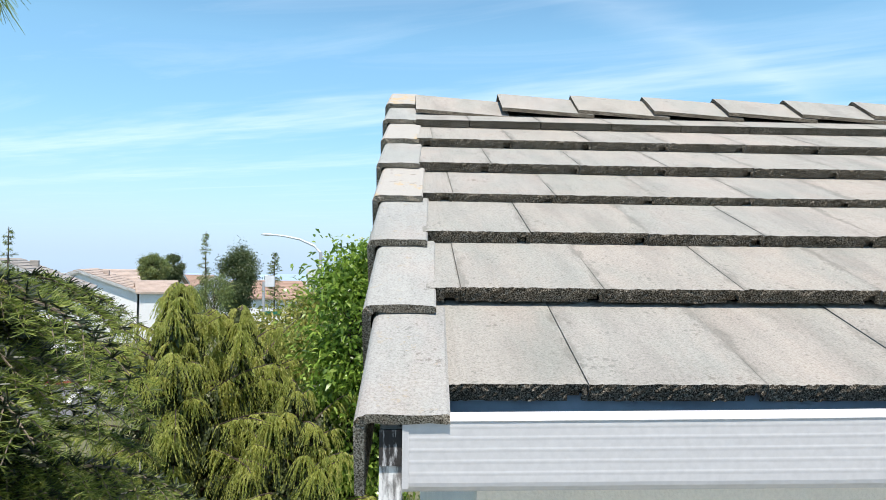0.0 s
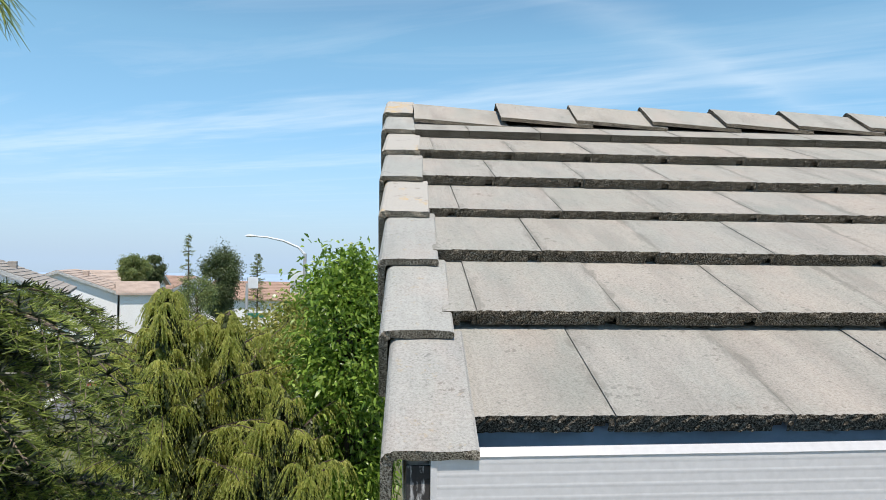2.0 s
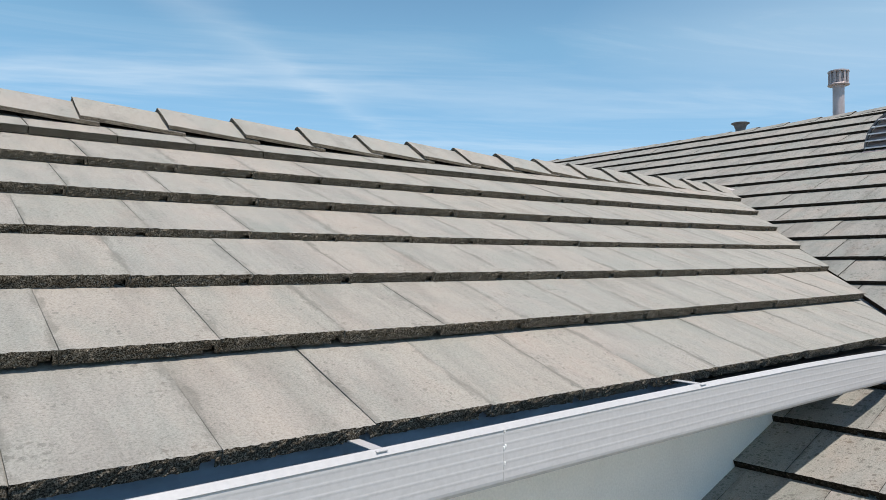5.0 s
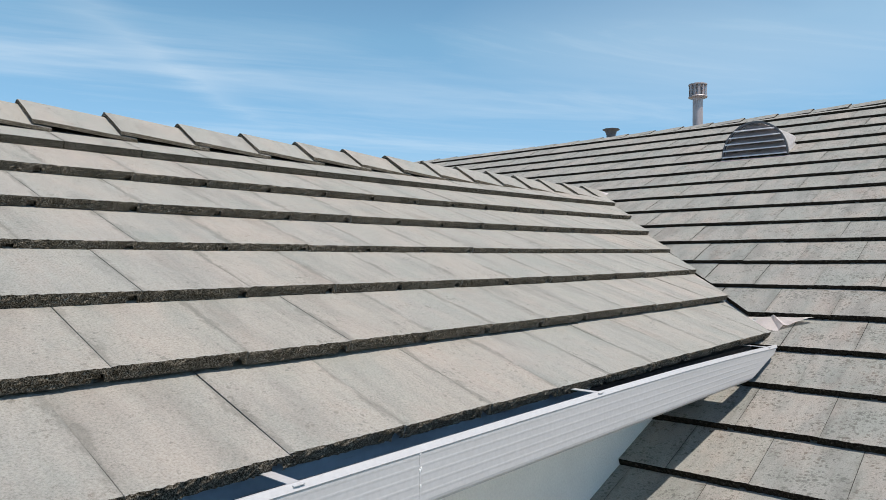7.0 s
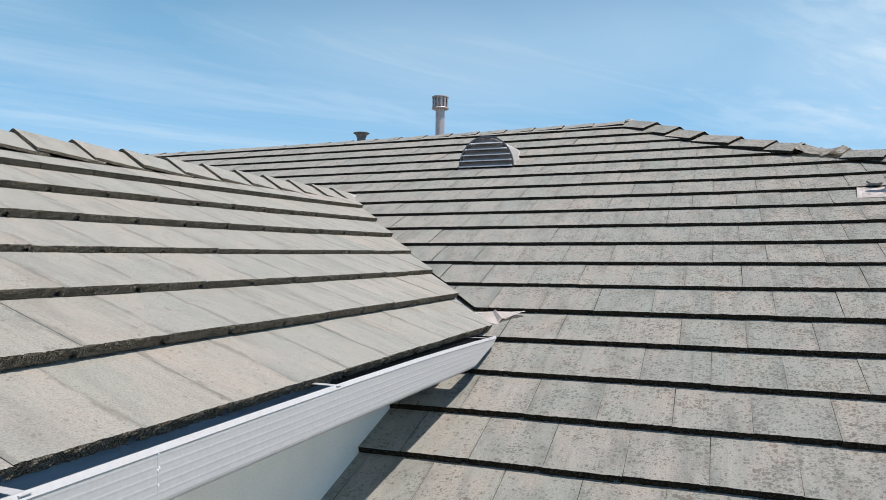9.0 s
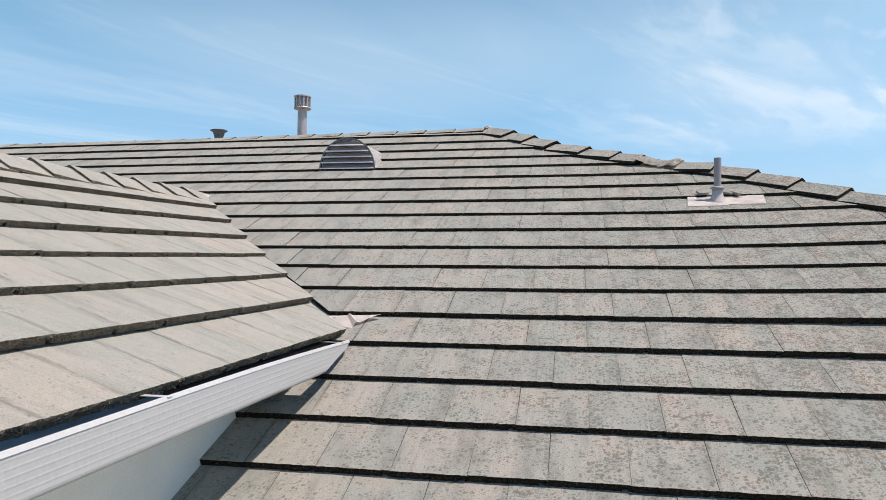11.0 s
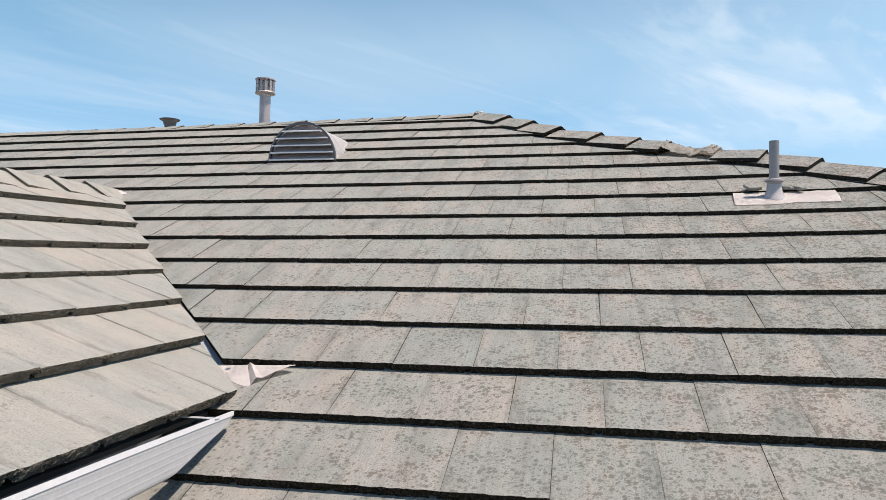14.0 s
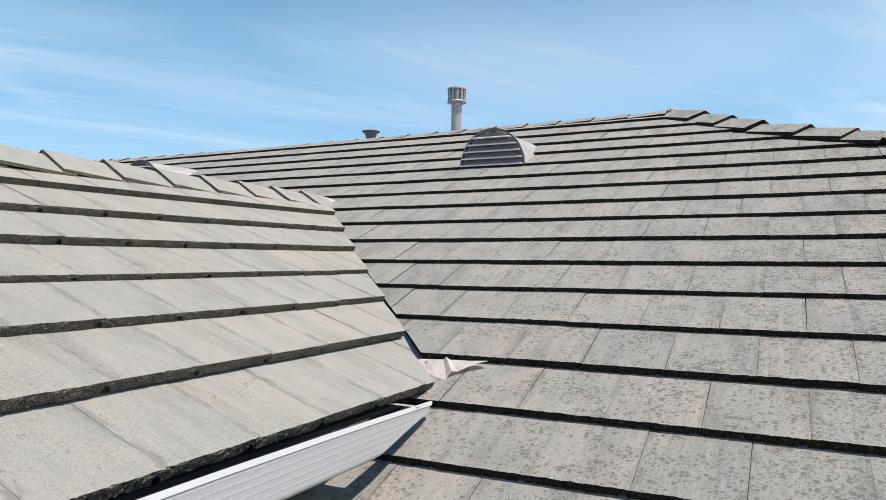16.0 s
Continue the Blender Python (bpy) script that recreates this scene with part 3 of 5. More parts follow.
def build_gable_roof():
    roof = thing("roof_gable", F_A, "gable roof of flat grey concrete tiles above the white gutter", "roof", kind="structure")
    mats = [M_TILE, M_NOSE]
    meshes = [tile_mesh("roof_tile", mats, W, E_A, 20 + i) for i in range(9)]
    phases = [0.273, 0.085, 0.287, 0.1095, 0.260, 0.073, 0.24]
    seat = [-0.010, 0.0, 0.002, -0.002, 0.003, 0.007, 0.010]
    # the valley cut runs at 45 degrees in plan
    cut = (1.0, -1.03 * CA, VAL_X - 1.03 * (VAL_Y - 1.239))
    for i in range(7):
        s0, h0 = (i * E_A if i else -0.024), seat[i]
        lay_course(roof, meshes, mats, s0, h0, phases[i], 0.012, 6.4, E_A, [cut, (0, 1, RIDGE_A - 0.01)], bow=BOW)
    deck(roof, [(-0.06, 0.0), (3.6, 0.0), (5.8, RIDGE_A - 0.02), (-0.06, RIDGE_A - 0.02)], -0.062)
    return roof


gable = build_gable_roof()


def build_gable_ridge():
    """Caps along the ridge, each lapping the one before it."""
    y = 1.239 + RIDGE_A * CA
    z = 6.806
    mats = [M_TILE, M_NOSE]
    meshes = [cap_mesh("ridge_tile", mats, wing=0.205, drop=31.0, t=0.016, seed=40 + i) for i in range(4)]
    inv = F_A.inverted()
    for i in range(17):
        x = 0.40 + 0.348 * (i - 1)
        if i == 0:
            x = 0.012
        if x > 5.75:
            break
        m = pose(x, y, z + 0.0075 * x - (0.014 if i == 0 else 0), rng.uniform(-0.6, 0.6), 0, rng.uniform(-0.5, 0.5))
        child("ridge_tile", meshes[i % 4], gable, inv @ m)


build_gable_ridge()


def rake_mesh(name, mats, seed):
    """An L of concrete over the gable's edge: a top wing and a leg down the side, lower end at y = 0."""
    r = random.Random(seed)
    t, leg, L = 0.017, 0.150, 0.40
    xl, xr0, xr1 = -0.105, 0.040, 0.056
    n = 5
    arc = [(xl + 0.020 - 0.020 * math.cos(math.pi / 2 * i / n), -0.020 + 0.020 * math.sin(math.pi / 2 * i / n)) for i in range(n + 1)]
    inner = [(xl + t + 0.010 - 0.010 * math.cos(math.pi / 2 * i / n), -t - 0.010 + 0.010 * math.sin(math.pi / 2 * i / n)) for i in range(n + 1)]
    outer_p = [(xl + 0.002, -leg)] + arc + [(-0.055, 0), (-0.02, 0.0005), (0.01, 0)]
    inner_p = [(xl + t, -leg)] + inner + [(-0.055, -t), (-0.02, -t), (0.01, -t)]
    verts, faces, slots = [], [], []
    ends = []
    for y in (0.0, L):
        xr = xr0 if y == 0 else xr1
        lift = -0.0185 * y / 0.33
        o = outer_p + [(xr - 0.004, 0), (xr, -0.004)]
        q = inner_p + [(xr - 0.004, -t), (xr, -t + 0.002)]
        ring = o + q[::-1]
        ends.append(list(range(len(verts), len(verts) + len(ring))))
        for x, z in ring:
            verts.append((x + (r.uniform(-0.001, 0.001) if y == 0 else (0.018 if x < -0.06 else 0)), y + (r.uniform(-0.003, 0.003) if y == 0 else 0), z + lift + (r.uniform(-0.0012, 0.0012) if y == 0 else 0)))
    k = len(ends[0])
    for i in range(k):
        j = (i + 1) % k
        faces.append((ends[0][i], ends[1][i], ends[1][j], ends[0][j])); slots.append(0 if i < k // 2 else 1)
    half = k // 2
    for i in range(half - 1):
        faces.append((ends[0][i], ends[0][i + 1], ends[0][k - 2 - i], ends[0][k - 1 - i])); slots.append(1)
    return placed_on_tile(mesh_of(name, verts, faces, mats, slots), 0.16, -0.105)


def build_rake():
    for i in range(8):
        y = 1.100 + 0.3142 * i
        s = (y - 1.239) / CA
        mats = [(M_RAKE, M_RAKE, M_RAKE, M_LICHEN_THIN, M_RAKE, M_LICHEN_THIN, M_RAKE, M_LICHEN)[i], M_NOSE_RAKE]
        me = rake_mesh("rake_tile", mats, 60 + i)
        m = pose(rng.uniform(-0.002, 0.002) - (0.002, 0.008, 0.017, 0.022, 0.023, 0.021, 0.022, 0.021)[i], s + (0.034 + 0.006 * i if i else 0.024) + rng.uniform(-0.003, 0.003), 0.004, 0, rng.uniform(0.0, 0.5), rng.uniform(-0.4, 0.4))
        child("rake_tile", me, gable, m)


build_rake()


# ---- main roof ----
def hip_line(x):
    """How far the hip runs from the diagonal: world y = x - hip_line(x). It steps out at the mended joint."""
    for xa, a, xb, b in ((9.0, 7.08, 7.22, 7.08), (7.22, 7.08, 6.62, 7.34), (6.62, 7.34, 6.33, 7.62), (6.33, 7.62, 0.0, 7.64)):
        if x >= xb:
            return a + (b - a) * (xa - x) / (xa - xb)
    return 7.64


def lift_of(c, x):
    """How far the courses of the main roof stand above its plane: c courses up, x along them."""
    return (0.0022 * c if c > 0 else 0.0) + 0.0095 * max(0.0, min(1.0, 0.8 + 0.5 * c)) * max(0.0, x) ** 2


def build_main_roof():
    roof = thing("roof_main", F_B, "main hip roof of mottled grey concrete tiles with dark edges", "roof", kind="structure")
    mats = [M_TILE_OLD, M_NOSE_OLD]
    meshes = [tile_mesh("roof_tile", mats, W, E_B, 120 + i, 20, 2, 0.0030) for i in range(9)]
    cb = math.cos(radians(S_B))
    stuff = []
    top = (8.06 - 3.910) / cb
    for c in range(-7, 14):
        s0 = c * E_B
        phase = -1.301 if c % 2 == 0 else -1.1425
        xw = 3.910 + s0 * cb
        # plan: local x is minus world y; the hip keeps world y > x - HIP
        cuts = [(0, 1, top - 0.01), (1.0, cb, hip_line(xw + 0.2) - 3.910)]
        x0 = -9.6
        if xw < 5.95 - 0.12:
            # stop at the valley, or at the wall below the eave
            if c == -1:
                x0 = -1.31
            elif xw < VAL_X - 0.15:
                x0 = -1.50
            else:
                cuts.append((-1.0, -cb, VAL_Y - VAL_X + 3.910 - 0.045))
        near = lambda x, s: -2.35 < x < 1.0 and s < 2.0
        # the upper courses sit a little higher and flatter, and rise towards the hip
        h0, tilt = (0.0022 * c, 1.41) if c >= 0 else (0.0, 0.0)
        lay_course(roof, meshes, mats, s0, h0, phase, x0, 4.6, E_B, cuts, stuff, near, tilt=tilt, rise=0.0095 * max(0.0, min(1.0, 0.8 + 0.5 * c)))
    join_stuff("far_roof_tiles", stuff, mats, roof, "rows of mottled grey concrete roof tiles")
    deck(roof, [(-1.5, -2.4), (4.6, -2.4), (4.6, -1.2), (-0.75, top - 0.03), (-9.6, top - 0.03), (-9.6, 2.3), (-3.4, 2.3), (-1.3, -0.1), (-1.5, -0.4)], -0.066)
    return roof


main_roof = build_main_roof()


def build_main_caps():
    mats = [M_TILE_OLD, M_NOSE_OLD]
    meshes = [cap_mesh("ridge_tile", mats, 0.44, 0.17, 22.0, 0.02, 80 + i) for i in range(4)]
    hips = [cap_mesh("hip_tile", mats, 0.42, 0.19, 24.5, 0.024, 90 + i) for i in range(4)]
    inv = F_B.inverted()
    for i in range(25):
        y = 1.03 + 0.345 * i
        child("ridge_tile", meshes[i % 4], main_roof, inv @ pose(8.07, y, 7.789 - 0.0125 * (min(y, 6.0) - 1.0), rng.uniform(-1, 1), 0, 90 + rng.uniform(-0.8, 0.8)))
    def ridge_of_hip(x):
        y = x - hip_line(x)
        return Vector((x, y, 5.9236 + (x - 3.910) * 0.4407 - 0.0074 * y + 0.054 + lift_of((x - 3.910) / 0.304, -y)))
    longer = [cap_mesh("hip_tile", mats, 0.50, 0.19, 24.5, 0.024, 96 + i) for i in range(3)]
    short = cap_mesh("hip_tile", mats, 0.31, 0.19, 24.0, 0.024, 99)
    # lower ends of the caps; below the mended joint they are longer
    for i, x in enumerate((7.74, 7.50, 7.26, 7.02, 6.825, 6.68, 6.37, 6.14, 5.88, 5.62, 5.36, 5.10, 4.84)):
        p, q = ridge_of_hip(x), ridge_of_hip(x + 0.25)
        d = q - p
        turn, rise = math.degrees(math.atan2(d.y, d.x)), math.degrees(math.asin(d.z / d.length))
        me = hips[i % 4] if x > 6.5 else short if x > 6.3 else longer[i % 3]
        child("hip_tile", me, main_roof, inv @ pose(*p, rng.uniform(-1.2, 1.2), 1.5 - rise, turn + rng.uniform(-0.7, 0.7)))


build_main_caps()


def tube(bm, pts, radii, n=6):
    """A bent, tapering tube along points."""
    rings = []
    for i, p in enumerate(pts):
        d = (Vector(pts[min(i + 1, len(pts) - 1)]) - Vector(pts[max(i - 1, 0)])).normalized()
        a = d.orthogonal().normalized()
        b = d.cross(a)
        rings.append([bm.verts.new(Vector(p) + float(radii[i]) * (a * math.cos(2 * math.pi * k / n) + b * math.sin(2 * math.pi * k / n))) for k in range(n)])
    for p, q in zip(rings, rings[1:]):
        best = min(range(n), key=lambda s: (p[0].co - q[s].co).length)
        for k in range(n):
            bm.faces.new((p[k], p[(k + 1) % n], q[(k + 1 + best) % n], q[(k + best) % n]))
    bm.faces.new(rings[0])
    bm.faces.new(rings[-1])
    return bm


def lump(bm, m, size, seed, sub=3, rough=0.35):
    """A lumpy blob of mortar."""
    r = bmesh.ops.create_icosphere(bm, subdivisions=sub, radius=1.0)
    for v in r["verts"]:
        k = 1 + rough * noise.noise(v.co * 2.3 + Vector((seed, 0, 0))) + 0.5 * rough * noise.noise(v.co * 6.0 + Vector((0, seed, 0)))
        v.co = m @ Vector((v.co.x * size[0] * k, v.co.y * size[1] * k, v.co.z * size[2] * k))
    return bm


# ---- mortar and metal on the roofs ----
def build_mortar():
    inv = F_B.inverted()
    part("mortar", lump(bmesh.new(), Matrix.Translation((8.07, 0.99, 7.775)), (0.06, 0.05, 0.03), 3.0), M_MORTAR, main_roof, "lumpy mortar with rusty lichen at the peak", inv)
    bm = bmesh.new()
    p, q, rows = Vector((6.707, -0.61, 7.240)), Vector((6.513, -0.945, 7.160)), []
    side = Vector((-(q - p).y, (q - p).x, 0)).normalized()
    for a in range(31):
        u = a / 30
        row = []
        for b in range(-9, 10):
            v = b / 9
            ragged = 0.15 + 0.03 * noise.noise(Vector((u * 9, 3.0 if v > 0 else 8.0, 1.0)))
            c = p.lerp(q, u) + side * (ragged * v)
            c.z += -ragged * abs(v) * 0.44 + 0.016 * noise.noise(Vector((u * 8, v * 5, 2.0))) + 0.010 * noise.noise(Vector((u * 22, v * 13, 5.0))) + rng.uniform(-0.0015, 0.0015) - 0.010
            c.z += 0.030 * max(0, 1 - abs(u - 0.84) * 6) + 0.012 * max(0, 1 - u * 4) - 0.026 * math.sin(math.pi * u)
            row.append(bm.verts.new(c))
        rows.append(row)
    for a, b in zip(rows, rows[1:]):
        for i in range(18):
            bm.faces.new((a[i], a[i + 1], b[i + 1], b[i]))
    bmesh.ops.solidify(bm, geom=bm.faces[:], thickness=0.03)
    part("mortar", bm, M_MORTAR, main_roof, "crumbled mortar bed between two hip tiles", inv)
    inv = F_A.inverted()
    part("mortar", lump(bmesh.new(), Matrix.Translation((5.93, 3.33, 6.785)), (0.055, 0.055, 0.025), 11.0), M_CONE, gable, "mortar where the ridge dies into the roof", inv)


build_mortar()


def build_valley():
    """Zinc channel in the valley, with a bent cream flap at its foot."""
    v = thing("valley_flashing", pose(0, 0, 0), "zinc valley channel with a bent cream flap at its foot", "flashing")
    bm = bmesh.new()
    up = Vector((1, 1.0, 0.4387))
    start = Vector((3.665, 1.19, 5.785))
    rows = []
    for k in (0.14, 0.35, 0.7, 1.1, 1.5, 1.9, 2.2):
        p = start + up * k
        rows.append([bm.verts.new(p + Vector((a, b, c))) for a, b, c in ((-0.10, 0.06, 0.012), (-0.045, 0.03, -0.012), (0, 0, -0.016), (0.03, -0.045, -0.008), (0.05, -0.085, 0.010), (0.053, -0.088, 0.002))])
    for a, b in zip(rows, rows[1:]):
        for i in range(5):
            bm.faces.new((a[i], a[i + 1], b[i + 1], b[i]))
    part("channel", bm, M_VALLEY, v, "pale zinc channel")
    # the flap: a thin sheet on the tiles with one sharp crimp across it
    bm = bmesh.new()
    def at(x, y, h):
        return F_B @ Vector((-y, (x - 3.910) / math.cos(radians(S_B)), h))
    edge_up = [(3.887, 1.412, -0.018), (3.889, 1.322, -0.016), (3.890, 1.267, -0.012), (3.887, 1.252, 0.003), (3.888, 1.237, -0.010), (3.890, 1.152, -0.010), (3.888, 1.087, -0.004), (3.880, 1.064, 0.002)]
    edge_lo = [(3.727, 1.282, -0.022), (3.714, 1.217, -0.016), (3.767, 1.194, -0.014), (3.787, 1.177, 0.006), (3.804, 1.162, -0.006), (3.837, 1.122, 0.001), (3.864, 1.082, 0.005), (3.876, 1.061, 0.004)]
    mid = [tuple((a + b) / 2 for a, b in zip(p, q)) for p, q in zip(edge_up, edge_lo)]
    grid = [[bm.verts.new(at(*p)) for p in row] for row in (edge_lo, mid, edge_up)]
    for a, b in zip(grid, grid[1:]):
        for i in range(len(a) - 1):
            bm.faces.new((a[i], a[i + 1], b[i + 1], b[i]))
    r = bmesh.ops.solidify(bm, geom=bm.faces[:], thickness=0.0025)
    part("flap", bm, M_FLASH, v, "bent cream-painted flap of sheet metal")
    bm = bmesh.new()
    box(bm, 3.866, 3.880, 1.321, 1.333, 5.897, 5.912, 0.003)
    part("nail_head", bm, M_NOSE_OLD, v, "small rusty nail head")


build_valley()


# ---- gutter ----
def build_gutter():
    g = thing("gutter", Matrix(((1, 0, 0, 0), (0, 1, 0, 1.130), (0.0111, 0, 1, 5.7718), (0, 0, 0, 1))), "white ribbed aluminium gutter hung along the tiled eave", "gutter")
    # outer line from the back over the bottom and up the ribbed face to the rolled lip
    face = [(0.008, -0.114), (0.004, -0.110)]
    z = -0.104
    for i in range(5):
        face += [(0.0026, z), (0.0026, z + 0.0100), (0.00228, z + 0.0132), (0.00228, z + 0.0150)]
        z += 0.0175
    face += [(0.0026, -0.0128), (0.0008, -0.0122), (0.0004, -0.0112), (0.0078, -0.0010), (0.0095, 0.0004), (0.017, -0.001), (0.018, -0.009)]
    outer = [(0.170, 0.000), (0.170, -0.1205), (0.016, -0.1205)] + face
    inner = [(0.016, -0.009), (0.014, -0.003), (0.010, -0.002), (0.0045, -0.010)] + [(y + 0.0016, zz) for y, zz in face[::-1][7:]] + [(0.0175, -0.119), (0.1685, -0.119), (0.1685, 0.000)]
    def cut_end(y, zz):
        """The far end is cut back to lie along the main roof."""
        return 1.6 * min(0.0, zz) if zz > -0.035 else -0.056 + 4.0 * (zz + 0.035)
    bm = extrude(bmesh.new(), outer + inner, 0.038, 3.545, cut_end)
    low = [(y, zz) for y, zz in outer if zz < -0.0150] + [(0.0026, -0.0035)]
    extrude(bm, low + [(y + 0.0016, zz + 0.0016) for y, zz in low[::-1]], -0.030, 0.038)
    trough = part("trough", bm, M_GUTTER, g, "ribbed white face and rolled lip")
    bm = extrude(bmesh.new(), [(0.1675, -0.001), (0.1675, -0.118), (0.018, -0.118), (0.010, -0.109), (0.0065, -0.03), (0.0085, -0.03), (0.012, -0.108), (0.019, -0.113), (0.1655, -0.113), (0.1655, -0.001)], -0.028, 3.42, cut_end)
    part("lining", bm, M_GUTTER_SHADE, g, "dark lining with the gutter's sky-blue shade in its colour")
    # assumed strip; sky light on the gutter's back is put into its blue
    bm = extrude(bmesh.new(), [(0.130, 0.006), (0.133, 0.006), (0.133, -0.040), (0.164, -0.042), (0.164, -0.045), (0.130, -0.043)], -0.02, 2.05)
    part("back_flashing", bm, M_DRIP, g, "assumed drip flashing behind the tile edge, sky's blue in its colour")
    bm = bmesh.new()
    extrude(bm, [(0.170, -0.024), (0.170, -0.1205), (0.012, -0.1205), (0.001, -0.108), (0.0005, -0.030), (0.002, -0.024)], -0.0335, -0.0305)
    cap = part("end_cap", bm, M_GUTTER, g, "white end cap")
    bm = box(bmesh.new(), -0.034, -0.024, 0.0008, 0.0022, -0.112, -0.006, 0.0004)
    part("flange", bm, M_GUTTER, cap, "folded white edge of the cap")
    for zz in (-0.036, -0.098, -0.066):
        bm = lathe(bmesh.new(), [(0.0, -0.002), (0.0025, -0.0008), (0.003, 0.0)], 10)
        part("rivet", bm, M_GUTTER, cap, "", pose(-0.029, 0.0004, zz, -90, 0, 0) @ pose(0, 0, 0, 180, 0, 0))
    for x in (0.837, 1.886, 3.425):
        bm = bmesh.new()
        box(bm, x - 0.012, x + 0.012, 0.001, 0.169, -0.004, -0.0018, 0.0005)
        part("hanger_strap", bm, M_GUTTER, g, "flat white hanger strap")
    # the seam where two lengths meet, with beads of sealant
    bm = box(bmesh.new(), 1.136, 1.140, 0.0021, 0.0028, -0.108, -0.016, 0.0001)
    seam = part("seam", bm, M_GUTTER, g, "lapped seam in the gutter face")
    for i, (x, zz) in enumerate(((1.138, -0.014), (1.141, -0.043), (1.137, -0.046), (1.139, -0.075))):
        part("sealant_bead", lump(bmesh.new(), Matrix.Translation((x, 0.0019, zz)), (0.003, 0.0013, 0.004), i + 1.0, 2, 0.3), M_PAINT, seam)
    # the lip is bowed up between its ends, while the bottom runs straight
    for ob in g.children_recursive:
        bm = bmesh.new()
        bm.from_mesh(ob.data)
        for x in (0.5, 1.0, 1.5, 2.0, 2.5, 2.9, 3.2):
            bmesh.ops.bisect_plane(bm, geom=bm.verts[:] + bm.edges[:] + bm.faces[:], plane_co=(x, 0, 0), plane_no=(1, 0, 0))
        for v in bm.verts:
            along = min(1.0, max(0.0, v.co.x / 3.545))
            v.co.z += 0.0155 * math.sin(math.pi * along ** 1.5) * min(1.0, max(0.0, (v.co.z + 0.115) / 0.1))
        bm.to_mesh(ob.data)
        bm.free()
    return g


build_gutter()


# ---- walls, boards ----
def wall(name, poly, y0, y1, label):
    """A wall between y0 and y1 from an outline in x and z."""
    n = len(poly)
    verts = [(x, y0, z) for x, z in poly] + [(x, y1, z) for x, z in poly]
    faces = [tuple(range(n)), tuple(range(2 * n - 1, n - 1, -1))] + [(i, i + n, (i + 1) % n + n, (i + 1) % n) for i in range(n)]
    bm = bmesh.new()
    vs = [bm.verts.new(v) for v in verts]
    for f in faces:
        bm.faces.new([vs[i] for i in f])
    bmesh.ops.recalc_face_normals(bm, faces=bm.faces)
    me = bpy.data.meshes.new(name)
    bm.to_mesh(me)
    bm.free()
    me.materials.append(M_STUCCO)
    return tagged(new(name, me), label, "wall", kind="structure")


wall("wall_south", [(0.12, 0.0), (5.4, 0.0), (5.4, 5.70), (0.12, 5.70)], 1.492, 1.68, "white stucco wall under the gable's eave")
wall("wall_north", [(0.12, 0.0), (9.6, 0.0), (9.6, 5.60), (0.12, 5.60)], 5.02, 5.20, "white stucco wall on the far side")


def side_wall(name, x0, x1, poly, label):
    bm = bmesh.new()
    a = [bm.verts.new((x0, y, z)) for y, z in poly]
    b = [bm.verts.new((x1, y, z)) for y, z in poly]
    n = len(poly)
    bm.faces.new(a)
    bm.faces.new(b)
    for i in range(n):
        bm.faces.new((a[i], a[(i + 1) % n], b[(i + 1) % n], b[i]))
    bmesh.ops.recalc_face_normals(bm, faces=bm.faces)
    me = bpy.data.meshes.new(name)
    bm.to_mesh(me)
    bm.free()
    me.materials.append(M_STUCCO)
    return tagged(new(name, me), label, "wall", kind="structure")


side_wall("wall_west", 0.122, 0.30, [(1.69, 0.0), (5.01, 0.0), (5.01, 5.88), (3.36, 6.58), (1.69, 5.88)], "white stucco gable wall")
side_wall("wall_main", 2.6, 2.78, [(-9.0, 0.0), (1.488, 0.0), (1.488, 5.10), (-9.0, 5.10)], "white stucco wall below the main roof")


def build_trim():
    bm = box(bmesh.new(), -0.03, 3.55, 1.303, 1.327, 5.645, 5.775, 0.002)
    for v in bm.verts:
        v.co.z += 0.0108 * v.co.x
        if v.co.x > 1 and v.co.z < 5.75:
            v.co.x -= 0.45
    me = bpy.data.meshes.new("trim")
    bm.to_mesh(me)
    me.materials.append(M_PAINT)
    bm.free()
    tagged(new("trim_fascia", me), "white painted fascia board behind the gutter", "trim", kind="structure")
    bm = box(bmesh.new(), -0.03, 3.0, 1.329, 1.490, 5.66, 5.675)
    me = bpy.data.meshes.new("soffit")
    bm.to_mesh(me)
    me.materials.append(M_PAINT)
    bm.free()
    tagged(new("trim_soffit", me), "white painted soffit under the eave", "trim", kind="structure")
    # the barge board under the rake tiles, split and peeling at its end
    bm = extrude(bmesh.new(), [(1.148, 5.735), (1.148, 5.57), (3.36, 6.50), (3.36, 6.690)], -0.068, -0.032)
    bmesh.ops.recalc_face_normals(bm, faces=bm.faces)
    me = bpy.data.meshes.new("barge_board")
    bm.to_mesh(me)
    bm.free()
    me.materials.append(M_PEEL)
    tagged(new("trim_barge_board", me), "white barge board with peeling paint and a dark end", "trim", kind="structure")
    # dark plate over the board's end: rake tile's shadow put into its colour
    bm = box(bmesh.new(), -0.0685, -0.0315, 1.143, 1.1475, 5.690, 5.745, 0.0005)
    me = bpy.data.meshes.new("shaded_end")
    bm.to_mesh(me)
    bm.free()
    me.materials.append(M_SHADED_END)
    tagged(new("trim_board_end", me), "flaked timber end of the barge board, rake tile's shadow in its colour", "trim", kind="structure")


build_trim()


